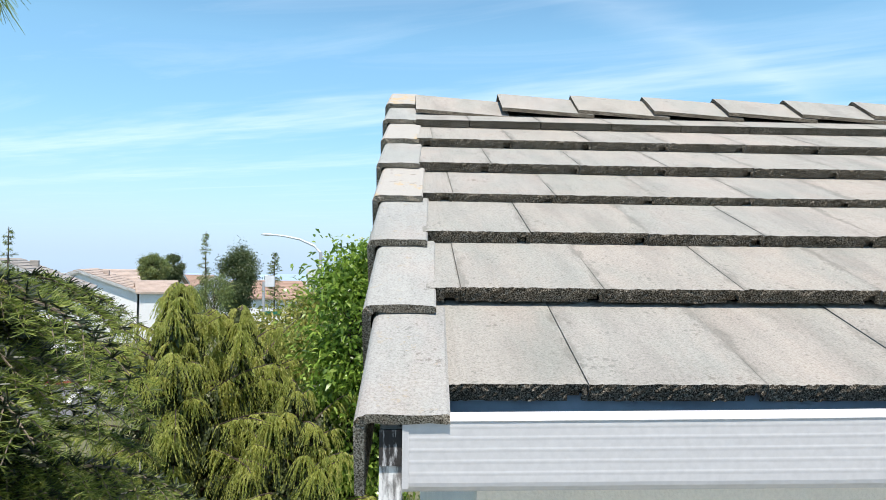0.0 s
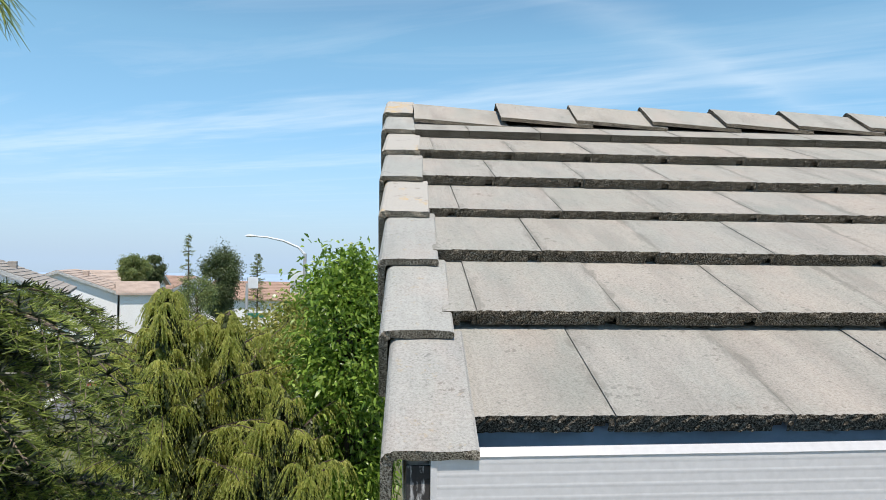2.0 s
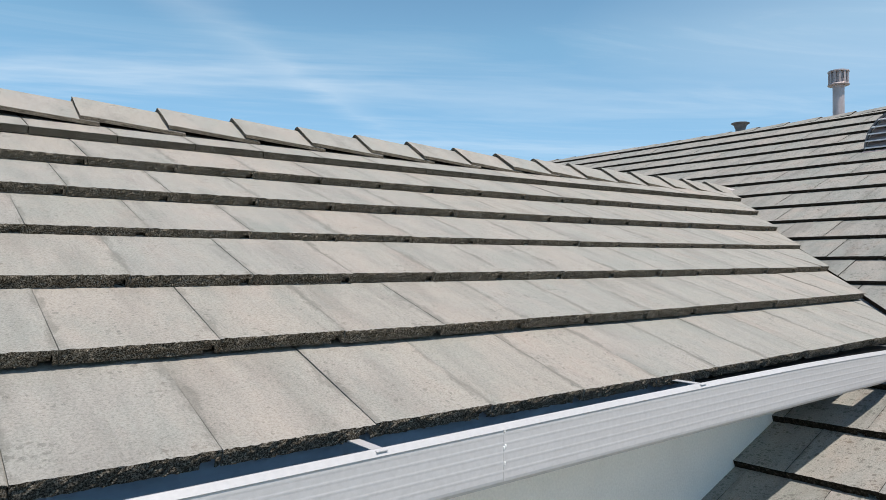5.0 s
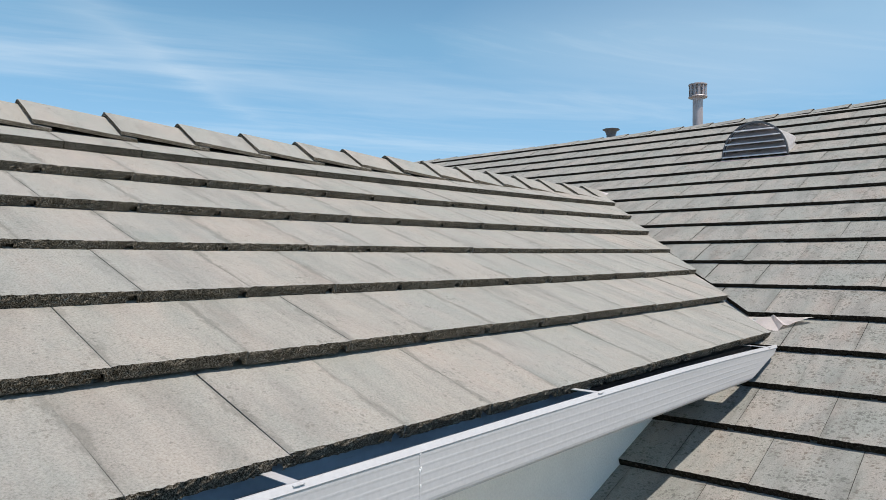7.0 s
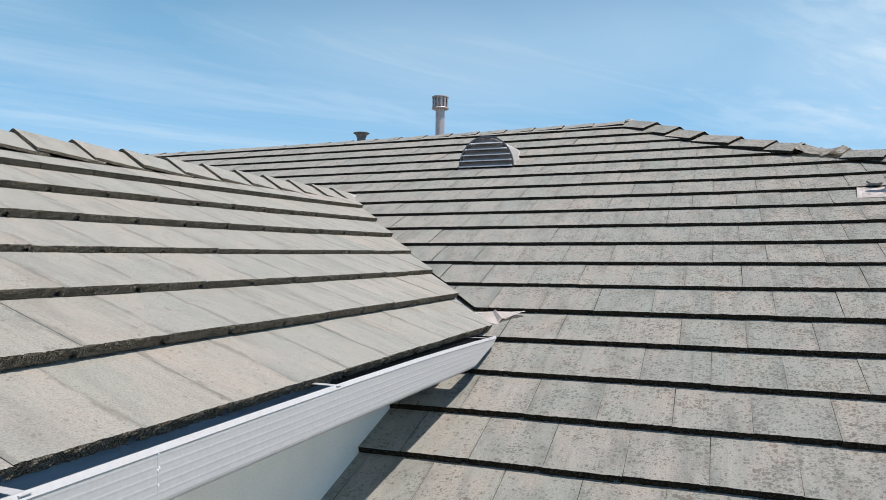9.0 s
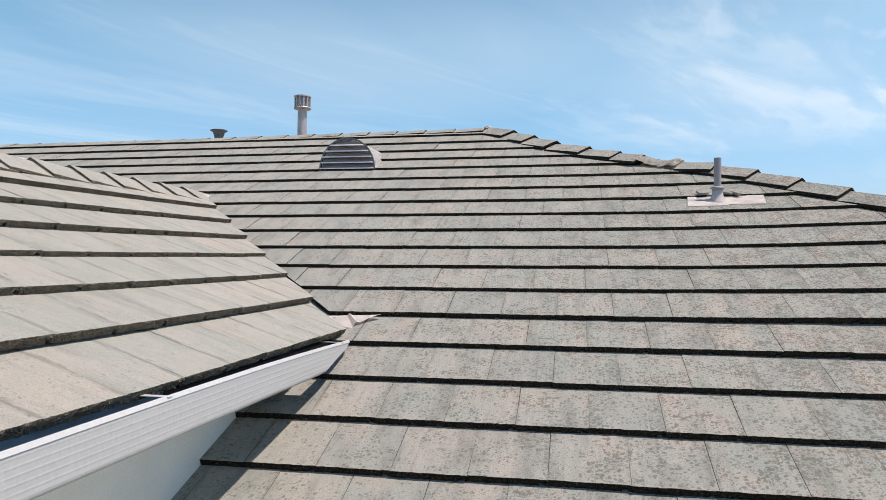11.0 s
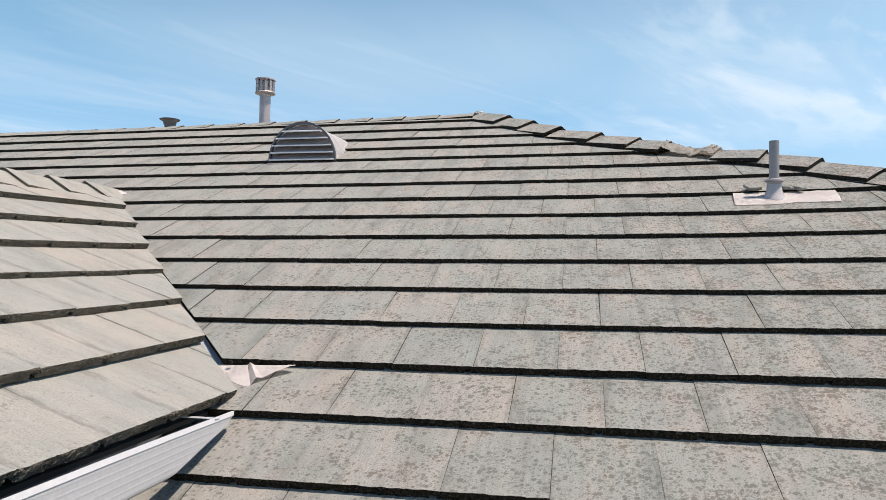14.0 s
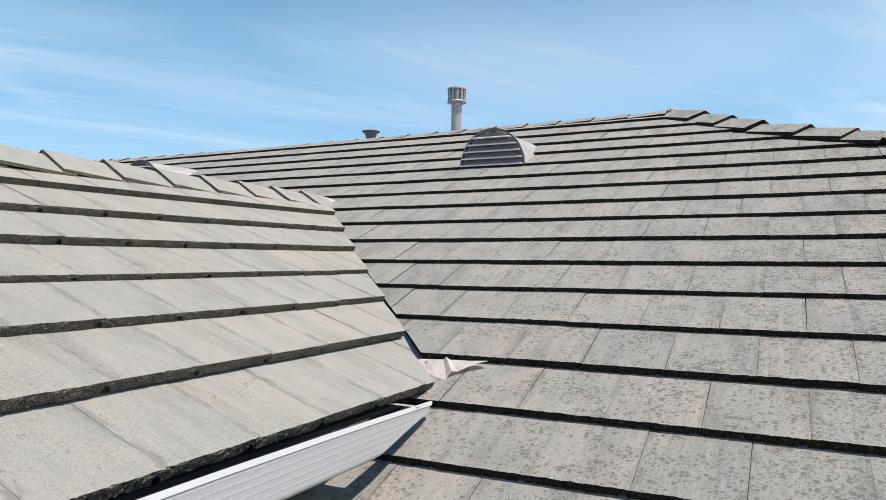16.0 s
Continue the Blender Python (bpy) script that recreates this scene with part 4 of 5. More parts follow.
def build_far_slopes():
    """The slopes that face away, laid with the same tiles in long strips."""
    r = thing("roof_far_slopes", pose(0, 0, 0), "far slopes of the tiled roof", "roof", kind="structure")
    def strips(name, eave_a, eave_b, top_a, top_b, n, mat):
        verts, faces, slots = [], [], []
        ea, eb, ta, tb = (Vector(p) for p in (eave_a, eave_b, top_a, top_b))
        out = (eb - ea).cross(ta - ea).normalized()
        for i in range(n):
            k0, k1 = i / n, (i + 1) / n
            p = [ea.lerp(ta, k0), eb.lerp(tb, k0), eb.lerp(tb, k1) - out * THICK, ea.lerp(ta, k1) - out * THICK]
            o = len(verts)
            verts += p + [p[0] - out * THICK, p[1] - out * THICK]
            faces += [(o, o + 1, o + 2, o + 3), (o + 4, o + 5, o + 1, o)]
            slots += [0, 1]
        child(name, placed_on_tile(mesh_of(name, verts, faces, [mat, M_NOSE_OLD], slots), 1.0), r, None, "courses of grey concrete tiles")
    strips("hip_end", (3.2, -4.75, 5.52), (12.0, -4.75, 5.60), (8.08, 0.97, 7.70), (8.09, 0.97, 7.70), 14, M_TILE_OLD)
    strips("east_slope", (12.6, -4.75, 5.75), (12.6, 9.6, 5.75), (8.07, 0.97, 7.70), (8.07, 9.6, 7.67), 14, M_TILE_OLD)
    strips("north_slope", (5.9, 5.45, 5.82), (-0.05, 5.45, 5.82), (5.9, 3.36, 6.735), (-0.05, 3.36, 6.735), 7, M_TILE)


build_far_slopes()


# ---- vents and flues ----
def half_round_vent(x, y, z, label):
    """A louvred half-round roof vent: arch rim, slats, hood running back into the slope."""
    v = thing("roof_vent", pose(x, y, z), label, "roof vent", "half-round roof vents")
    a, hgt, n = 0.283, 0.315, 20
    arch = [(a * math.cos(math.pi * i / n), hgt * math.sin(math.pi * i / n)) for i in range(n + 1)]
    bm = bmesh.new()
    rings = []
    for xx, k in ((-0.02, 1.0), (0.12, 1.01), (0.35, 1.05), (0.58, 1.10), (0.85, 1.14)):
        rings.append([bm.verts.new((xx, p * k, q * (1 + (k - 1) * 0.2) - 0.01)) for p, q in arch])
    for p, q in zip(rings, rings[1:]):
        for i in range(n):
            bm.faces.new((p[i], p[i + 1], q[i + 1], q[i]))
    bmesh.ops.solidify(bm, geom=bm.faces[:], thickness=0.004)
    part("hood", bm, M_HOOD, v, "pale painted half-round hood", None, True)
    bm = bmesh.new()
    sec = ((-0.038, 1.0), (-0.038, 0.955), (-0.012, 0.955), (-0.012, 1.012), (-0.038, 1.012))
    loops = [[bm.verts.new((sx, p * k, q * k)) for p, q in arch] for sx, k in sec]
    for p, q in zip(loops, loops[1:] + loops[:1]):
        for i in range(n):
            bm.faces.new((p[i], p[i + 1], q[i + 1], q[i]))
    part("rim", bm, M_DARKFLUE, v, "dark arched rim")
    def across(prof):
        """A strip from one side of the arch to the other."""
        bm, m = bmesh.new(), len(prof)
        ends = [[bm.verts.new((px, sgn * a * 0.97 * math.sqrt(max(0.0, 1 - (max(0.0, pz) / (hgt * 0.97)) ** 2)), pz)) for px, pz in prof] for sgn in (-1, 1)]
        for j in range(m):
            bm.faces.new((ends[0][j], ends[0][(j + 1) % m], ends[1][(j + 1) % m], ends[1][j]))
        bm.faces.new(ends[0])
        bm.faces.new(ends[1])
        bmesh.ops.recalc_face_normals(bm, faces=bm.faces[:])
        return bm
    for i in range(5):
        z0 = 0.008 + 0.057 * i
        slat = part("slat", across([(-0.047, z0 + 0.002), (-0.047, z0 - 0.002), (-0.018, z0 + 0.003), (0.032, z0 + 0.064), (0.029, z0 + 0.067), (-0.021, z0 + 0.009)]), M_VENT, v)
        # the highlight on each lip is put in as a strip of pale paint
        part("lip", across([(-0.050, z0 - 0.003), (-0.051, z0 + 0.004), (-0.048, z0 + 0.009), (-0.0465, z0 + 0.008), (-0.0472, z0 - 0.003)]), M_HOOD, slat, "pale strip with the lower edge's highlight in its colour")
    bm = bmesh.new()
    bm.faces.new([bm.verts.new((0.055, p * 0.93, q * 0.93 - 0.01)) for p, q in arch])
    bmesh.ops.solidify(bm, geom=bm.faces[:], thickness=0.004)
    part("screen", bm, M_WOODDARK, v, "dark insect screen behind the slats")
    bm = bmesh.new()
    box(bm, -0.075, 0.02, -0.30, 0.29, -0.004, 0.0, 0.001)
    part("flange", bm, M_VENT, v, "flat metal flange on the tiles", pose(0, 0, 0.004, 0, -S_B, 0))
    return v


half_round_vent(6.67, 2.208, 7.122, "mauve metal half-round roof vent with five louvre slats")
half_round_vent(6.52, 6.17, 7.04, "mauve half-round roof vent mostly hidden by the ridge")


def build_flue():
    f = thing("flue", pose(8.72, 3.533, 7.356), "galvanised flue pipe with a slotted round cap behind the ridge", "flue")
    part("pipe", lathe(bmesh.new(), [(0.061, 0), (0.061, 0.84), (0.066, 0.845), (0.066, 0.875)], 28), M_FLUE, f, "", None, False)
    cap = part("cap", lathe(bmesh.new(), [(0.066, 0.86), (0.112, 0.866), (0.115, 0.875), (0.108, 0.885), (0.080, 0.888), (0.080, 1.02)], 28), M_FLUE, f, "rusty lower tray of the cap")
    part("inner_drum", lathe(bmesh.new(), [(0.078, 0.885), (0.080, 1.022)], 8), M_FLUE, cap, "eight-sided inner drum")
    for i in range(12):
        bm = box(bmesh.new(), 0.101, 0.105, -0.013, 0.013, 0.885, 1.022, 0.001)
        part("cap_strip", bm, M_FLUE, cap, "", pose(0, 0, 0, 0, 0, 30 * i))
    part("cap_lid", lathe(bmesh.new(), [(0.106, 1.016), (0.113, 1.02), (0.112, 1.033), (0.090, 1.040), (0.0, 1.046)], 28), M_FLUE, cap, "round metal lid")


build_flue()


def build_small_flue():
    f = thing("small_flue", pose(8.72, 4.718, 7.30), "short dark metal flue with a flared dish top", "flue")
    part("pipe", lathe(bmesh.new(), [(0.060, 0), (0.060, 0.60), (0.068, 0.615)], 24), M_DARKFLUE, f)
    part("dish", lathe(bmesh.new(), [(0.066, 0.60), (0.078, 0.64), (0.112, 0.660), (0.115, 0.666), (0.100, 0.672), (0.0, 0.676)], 24), M_DARKFLUE, f, "flared dark dish")


build_small_flue()


def build_soil_pipe():
    x, y = 5.62, -1.067
    p = thing("vent_pipe", pose(x, y, 6.591), "grey plastic vent pipe rising from a cream lead apron", "vent pipe")
    part("pipe", lathe(bmesh.new(), [(0.0265, 0.0), (0.0265, 0.437), (0.0225, 0.437), (0.0225, 0.36)], 24), M_PIPE, p, "grey pipe")
    part("collar", lathe(bmesh.new(), [(0.028, 0.222), (0.050, 0.213), (0.052, 0.205), (0.040, 0.201), (0.037, 0.187)], 24), M_PIPE, p, "flared storm collar")
    part("cone", lathe(bmesh.new(), [(0.034, 0.207), (0.042, 0.155), (0.060, 0.105), (0.085, 0.065)], 24), M_CONE, p, "cream cone of the flashing", None, True)
    bm = bmesh.new()
    r = random.Random(4)
    grid = []
    for j in range(4):
        s = -0.11 + 0.076 * j
        row = []
        for i in range(13):
            u = 0.843 + 0.55 * i / 12 + 0.01 * j
            up = (x - 3.910) / math.cos(radians(S_B)) + s + (r.uniform(-0.010, 0.008) + (0.02 if i > 6 else 0.0) if j == 0 else 0.0)
            row.append(bm.verts.new(F_B @ Vector((u, up, 0.013 + lift_of(5, u) - 0.022 * (up - 5 * E_B) / E_B + (r.uniform(0, 0.006) if j else -0.007)))))
        grid.append(row)
    for a, b in zip(grid, grid[1:]):
        for i in range(12):
            bm.faces.new((a[i], a[i + 1], b[i + 1], b[i]))
    bmesh.ops.solidify(bm, geom=bm.faces[:], thickness=0.003)
    for u, v, w, turn in ((0.985, 0.13, 0.075, 14), (1.165, 0.125, 0.085, -18), (1.23, 0.10, 0.05, 30)):
        chip = box(bmesh.new(), -w / 2, w / 2, -0.03, 0.045, -0.008, 0.010, 0.004)
        for k in chip.verts:
            k.co += 0.006 * noise.noise_vector(k.co * 40 + Vector((u, v, 0)) * 9)
        up = (x - 3.910) / math.cos(radians(S_B)) + v
        part("broken_tile", chip, M_TILE_OLD, p, "broken piece of grey tile", pose(x, y, 6.591).inverted() @ F_B @ pose(u, up, 0.020 + lift_of(5, u), -4, 3, turn))
    part("apron", bm, M_FLASH, p, "wrinkled cream apron dressed over the tiles", pose(x, y, 6.591).inverted())


build_soil_pipe()


# ---- plants ----
def leaf_material(name, tones, trans=0.35, rough=0.5):
    mat, add, tie, bsdf = material(name)
    geo = add("ShaderNodeNewGeometry")
    coord = add("ShaderNodeTexCoord")
    big = noise_at(add, tie, coord.outputs["Object"], 4.0, 3, 0.6)
    s = add("ShaderNodeMath", operation="MULTIPLY_ADD")
    tie(geo.outputs["Random Per Island"], s.inputs[0])
    s.inputs[1].default_value = 0.55
    t = add("ShaderNodeMath", operation="MULTIPLY_ADD")
    tie(big, t.inputs[0])
    t.inputs[1].default_value, t.inputs[2].default_value = 0.9, -0.22
    tie(t.outputs[0], s.inputs[2])
    col = ramp(add, tie, s.outputs[0], *[(i / (len(tones) - 1), c) for i, c in enumerate(tones)])
    tie(col, bsdf.inputs["Base Color"])
    bsdf.inputs["Roughness"].default_value = rough
    tr = add("ShaderNodeBsdfTranslucent")
    tie(col, tr.inputs[0])
    mx = add("ShaderNodeMixShader")
    mx.inputs[0].default_value = trans
    tie(bsdf.outputs[0], mx.inputs[1])
    tie(tr.outputs[0], mx.inputs[2])
    out = next(n for n in mat.node_tree.nodes if n.bl_idname == "ShaderNodeOutputMaterial")
    tie(mx.outputs[0], out.inputs[0])
    return mat


M_FROND = leaf_material("frond_golden_green", [(0.17, 0.225, 0.05), (0.34, 0.40, 0.09), (0.56, 0.57, 0.15), (0.78, 0.73, 0.30)], 0.6)
# older inner foliage, its tones sunk near black to hold the crown's inner shade
M_FROND_SHADED = leaf_material("frond_inner_shaded", [(0.018, 0.028, 0.010), (0.04, 0.055, 0.016), (0.075, 0.095, 0.026), (0.14, 0.16, 0.045)], 0.15)
M_CEDAR_SHADED = leaf_material("cedar_inner_shaded", [(0.010, 0.017, 0.008), (0.020, 0.032, 0.012), (0.04, 0.055, 0.022)], 0.05)
M_CEDAR = leaf_material("cedar_needles", [(0.030, 0.052, 0.013), (0.115, 0.165, 0.035), (0.29, 0.355, 0.075), (0.62, 0.64, 0.19)], 0.42)
M_LEAF = leaf_material("broad_leaf_bright", [(0.035, 0.07, 0.011), (0.125, 0.215, 0.03), (0.30, 0.44, 0.07), (0.55, 0.66, 0.18)], 0.45, 0.30)
M_OLIVE = leaf_material("shrub_olive", [(0.12, 0.16, 0.04), (0.22, 0.25, 0.055), (0.36, 0.36, 0.085), (0.46, 0.34, 0.12)])
M_FARTREE = leaf_material("far_tree_green", [(0.07, 0.10, 0.045), (0.14, 0.19, 0.065), (0.24, 0.29, 0.085), (0.36, 0.39, 0.14)], 0.35)
M_DARKTREE = leaf_material("far_tree_dark", [(0.03, 0.048, 0.02), (0.06, 0.088, 0.032), (0.10, 0.135, 0.045), (0.19, 0.21, 0.08)], 0.25)
M_HEDGE = leaf_material("hedge_dark", [(0.02, 0.035, 0.012), (0.04, 0.06, 0.02), (0.06, 0.08, 0.03)], 0.15)
M_TWIG = simple("twig_grey_brown", (0.21, 0.17, 0.125), 0.9, 0.0, 0.35, 14, 60, 0.5, (1, 1, 0.3))
M_BARK = simple("bark_brown", (0.10, 0.075, 0.055), 0.95, 0.0, 0.4, 12, 50, 0.9, (1, 1, 0.3))


def blades(starts, ways, lengths, widths, rs, sag=0.0, needle=False):
    """Thin leaf blades, each a folded pair of quads, or needles, one quad each: arrays of corners and quads."""
    n = len(starts)
    ways = ways / (np.linalg.norm(ways, axis=1)[:, None] + 1e-9)
    side = np.cross(ways, rs.normal(size=(n, 3)))
    side /= np.linalg.norm(side, axis=1)[:, None] + 1e-9
    mid = starts + ways * (lengths * 0.5)[:, None]
    end = starts + ways * lengths[:, None]
    end[:, 2] -= sag * lengths
    w = widths[:, None] * 0.5
    if needle:
        v = np.stack([starts - side * w, starts + side * w, end + side * w * 0.5, end - side * w * 0.5], 1).reshape(-1, 3)
        return v, np.arange(n * 4).reshape(-1, 4)
    v = np.stack([starts - side * w * 0.5, starts + side * w * 0.5, mid + side * w, mid - side * w, end + side * w * 0.25, end - side * w * 0.25], 1).reshape(-1, 3)
    o = np.arange(n)[:, None] * 6
    q = np.concatenate([o + np.array([0, 1, 2, 3]), o + np.array([3, 2, 4, 5])], 1).reshape(-1, 4)
    return v, q


def drooping_tree(name, base, height, radius, mats, seed, label, limbs=70, fronds=16, per=46, lift=0.25, droop=0.9, bare=0.15, blade=0.05, width=0.007, taper=0.75, long=(0.25, 0.5), bark=0.13, limb_droop=0.45, tufts=0, spread=(0.65, 1.12)):
    """A conifer whose limbs reach out and hang in long sprays: old foliage inside, the crown's shade put into its dark
    colour, fresh tips outside.
    """
    rs = np.random.RandomState(seed)
    t = thing(name, pose(*base), label, "tree")
    bm = tube(bmesh.new(), [(0, 0, 0), (0.04, 0.02, height * 0.4), (-0.03, 0.03, height * 0.75), (0, 0, height * 0.98)], [bark, bark * 0.75, bark * 0.4, 0.008], 8)
    foliage, arms = ([], []), bmesh.new()
    for i in range(limbs):
        k = bare + (1 - bare) * min(0.995, (i + rs.uniform(-3, 3) * limbs / 60) / limbs)
        z0 = height * k
        r = radius * (max(0.0, 1 - k) ** taper) * rs.uniform(*spread) + 0.05
        az = i * 2.39996 + rs.uniform(-0.4, 0.4)
        d = np.array([math.cos(az), math.sin(az), 0])
        pts, up, down = [], lift * rs.uniform(0.55, 1.5), limb_droop * rs.uniform(0.7, 1.45)
        for u in np.linspace(0, 1, 6):
            pts.append(np.array([0, 0, z0]) + d * r * u + np.array([0, 0, r * (up * (1 + 1.2 * k ** 4) * u * 1.6 - down * u * u)]))
        tube(arms, [tuple(p) for p in pts], [0.018 * (1 - 0.8 * u) for u in np.linspace(0, 1, 6)], 4)
        for j in range(fronds):
            u = 0.15 + 0.85 * rs.beta(1.25, 1.0)
            ki = min(4, int(u * 5))
            a = pts[ki] * (1 - (u * 5 - ki)) + pts[ki + 1] * (u * 5 - ki)
            side = np.array([-d[1], d[0], 0]) * rs.choice([-1, 1])
            way = d * rs.uniform(-0.1, 0.9) + side * rs.uniform(0.05, 0.9)
            way /= np.linalg.norm(way)
            L = rs.uniform(*long) * (0.35 + 0.65 * min(1, r))
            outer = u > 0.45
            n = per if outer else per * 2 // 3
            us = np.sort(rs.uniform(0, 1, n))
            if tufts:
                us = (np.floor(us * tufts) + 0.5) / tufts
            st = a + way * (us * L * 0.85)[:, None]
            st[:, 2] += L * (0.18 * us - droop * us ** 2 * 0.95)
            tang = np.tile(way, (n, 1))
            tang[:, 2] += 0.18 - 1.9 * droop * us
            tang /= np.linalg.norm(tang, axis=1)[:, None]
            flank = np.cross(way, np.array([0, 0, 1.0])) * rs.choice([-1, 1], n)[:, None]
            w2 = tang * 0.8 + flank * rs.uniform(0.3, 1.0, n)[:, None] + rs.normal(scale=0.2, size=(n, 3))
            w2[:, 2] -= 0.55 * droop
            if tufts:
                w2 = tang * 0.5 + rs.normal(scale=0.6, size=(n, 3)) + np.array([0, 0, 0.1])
            # inner blades are widened so their shade-dark colour closes the gaps
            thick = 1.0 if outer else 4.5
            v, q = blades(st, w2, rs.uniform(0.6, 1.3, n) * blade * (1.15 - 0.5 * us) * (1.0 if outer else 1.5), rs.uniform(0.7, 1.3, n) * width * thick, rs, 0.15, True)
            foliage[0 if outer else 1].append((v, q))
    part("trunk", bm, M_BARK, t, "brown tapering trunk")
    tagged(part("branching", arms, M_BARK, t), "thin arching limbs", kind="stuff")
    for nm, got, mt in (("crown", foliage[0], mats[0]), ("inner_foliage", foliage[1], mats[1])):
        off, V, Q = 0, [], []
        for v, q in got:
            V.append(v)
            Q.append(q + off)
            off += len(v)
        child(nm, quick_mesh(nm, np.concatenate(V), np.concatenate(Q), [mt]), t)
    return t


def tufted_cedar(base, height, seed):
    """A cedar with level limbs that arch over at the tip, their twigs set with rosettes of stiff needles."""
    rs = np.random.RandomState(seed)
    t = thing("cedar_tree", pose(*base), "dark green cedar with arching limbs and bright needle tufts", "tree")
    part("trunk", tube(bmesh.new(), [(0, 0, 0), (0.04, 0.02, 2.4), (-0.03, 0.03, 4.4), (0, 0, height)], [0.14, 0.10, 0.06, 0.01], 8), M_BARK, t, "brown tapering trunk")
    arms = bmesh.new()
    spots, ways, outer = [], [], []
    reach = ((4.2, 1.25), (5.10, 1.2), (5.22, 0.88), (5.30, 0.52), (5.44, 0.56), (5.56, 1.0), (5.72, 1.02), (5.84, 0.88), (5.91, 0.5), (5.95, 0.2))
    limbs = 122
    for i in range(limbs):
        z0 = 4.25 + (height - 4.27) * (i / limbs) ** 0.62
        r = float(np.interp(z0, [q[0] for q in reach], [q[1] for q in reach])) * rs.choice([1.0, 0.9, 0.75, 0.55]) * rs.uniform(0.92, 1.08)
        az = i * 2.39996 + rs.uniform(-0.35, 0.35)
        d = np.array([math.cos(az), math.sin(az), 0.0])
        side = np.array([-d[1], d[0], 0.0])
        up, down, bend = rs.uniform(0.10, 0.34), rs.uniform(0.34, 0.52), rs.uniform(-0.15, 0.15)
        def at(u):
            return np.array([0, 0, z0]) + d * r * u + side * bend * r * u * u + np.array([0, 0, r * (up * u - down * u ** 3)])
        tube(arms, [tuple(at(u)) for u in np.linspace(0, 1, 7)], [0.013 * (1 - 0.85 * u) for u in np.linspace(0, 1, 7)], 4)
        u = 0.12
        sign = 1
        while u < 1.0:
            a = at(u)
            out = (at(u + 0.03) - a) / np.linalg.norm(at(u + 0.03) - a)
            L = (0.30 - 0.17 * u) * rs.uniform(0.6, 1.15)
            w = out * rs.uniform(0.5, 1.0) + side * sign * rs.uniform(0.4, 0.95) + np.array([0, 0, rs.uniform(-0.15, 0.25)])
            w /= np.linalg.norm(w)
            hang = rs.uniform(0.2, 0.85)
            twig = [a + w * L * q - np.array([0, 0, hang * L * q * q]) for q in (0, 0.5, 1.0)]
            tube(arms, [tuple(q) for q in twig], [0.0036, 0.0024, 0.001], 3)
            for q in np.arange(0.15, 1.01, 0.026 / L):
                spots.append(a + w * L * q - np.array([0, 0, hang * L * q * q]))
                f = w - np.array([0, 0, 2 * hang * q])
                ways.append(f / np.linalg.norm(f))
                outer.append(u > 0.3 and q > 0.15)
            sign = -sign
            u += 0.034 / max(r, 0.25) * rs.uniform(0.7, 1.3)
    tagged(part("branching", arms, M_TWIG, t, "pale grey-brown arching limbs and twigs"), kind="stuff")
    spots, ways, outer = np.array(spots), np.array(ways), np.array(outer)
    # the inner needles carry the painted shade of the crown's depth
    for nm, keep, mt, n, size, wide in (("crown", outer, M_CEDAR, 20, 0.041, 0.0030), ("inner_foliage", ~outer, M_CEDAR_SHADED, 12, 0.044, 0.009)):
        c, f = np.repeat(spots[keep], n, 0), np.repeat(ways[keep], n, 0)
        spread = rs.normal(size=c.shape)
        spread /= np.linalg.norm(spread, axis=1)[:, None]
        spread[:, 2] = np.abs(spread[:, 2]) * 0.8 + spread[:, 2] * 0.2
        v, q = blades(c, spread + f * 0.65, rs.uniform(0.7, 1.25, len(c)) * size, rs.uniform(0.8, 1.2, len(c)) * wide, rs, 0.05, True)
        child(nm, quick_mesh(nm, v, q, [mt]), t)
    return t


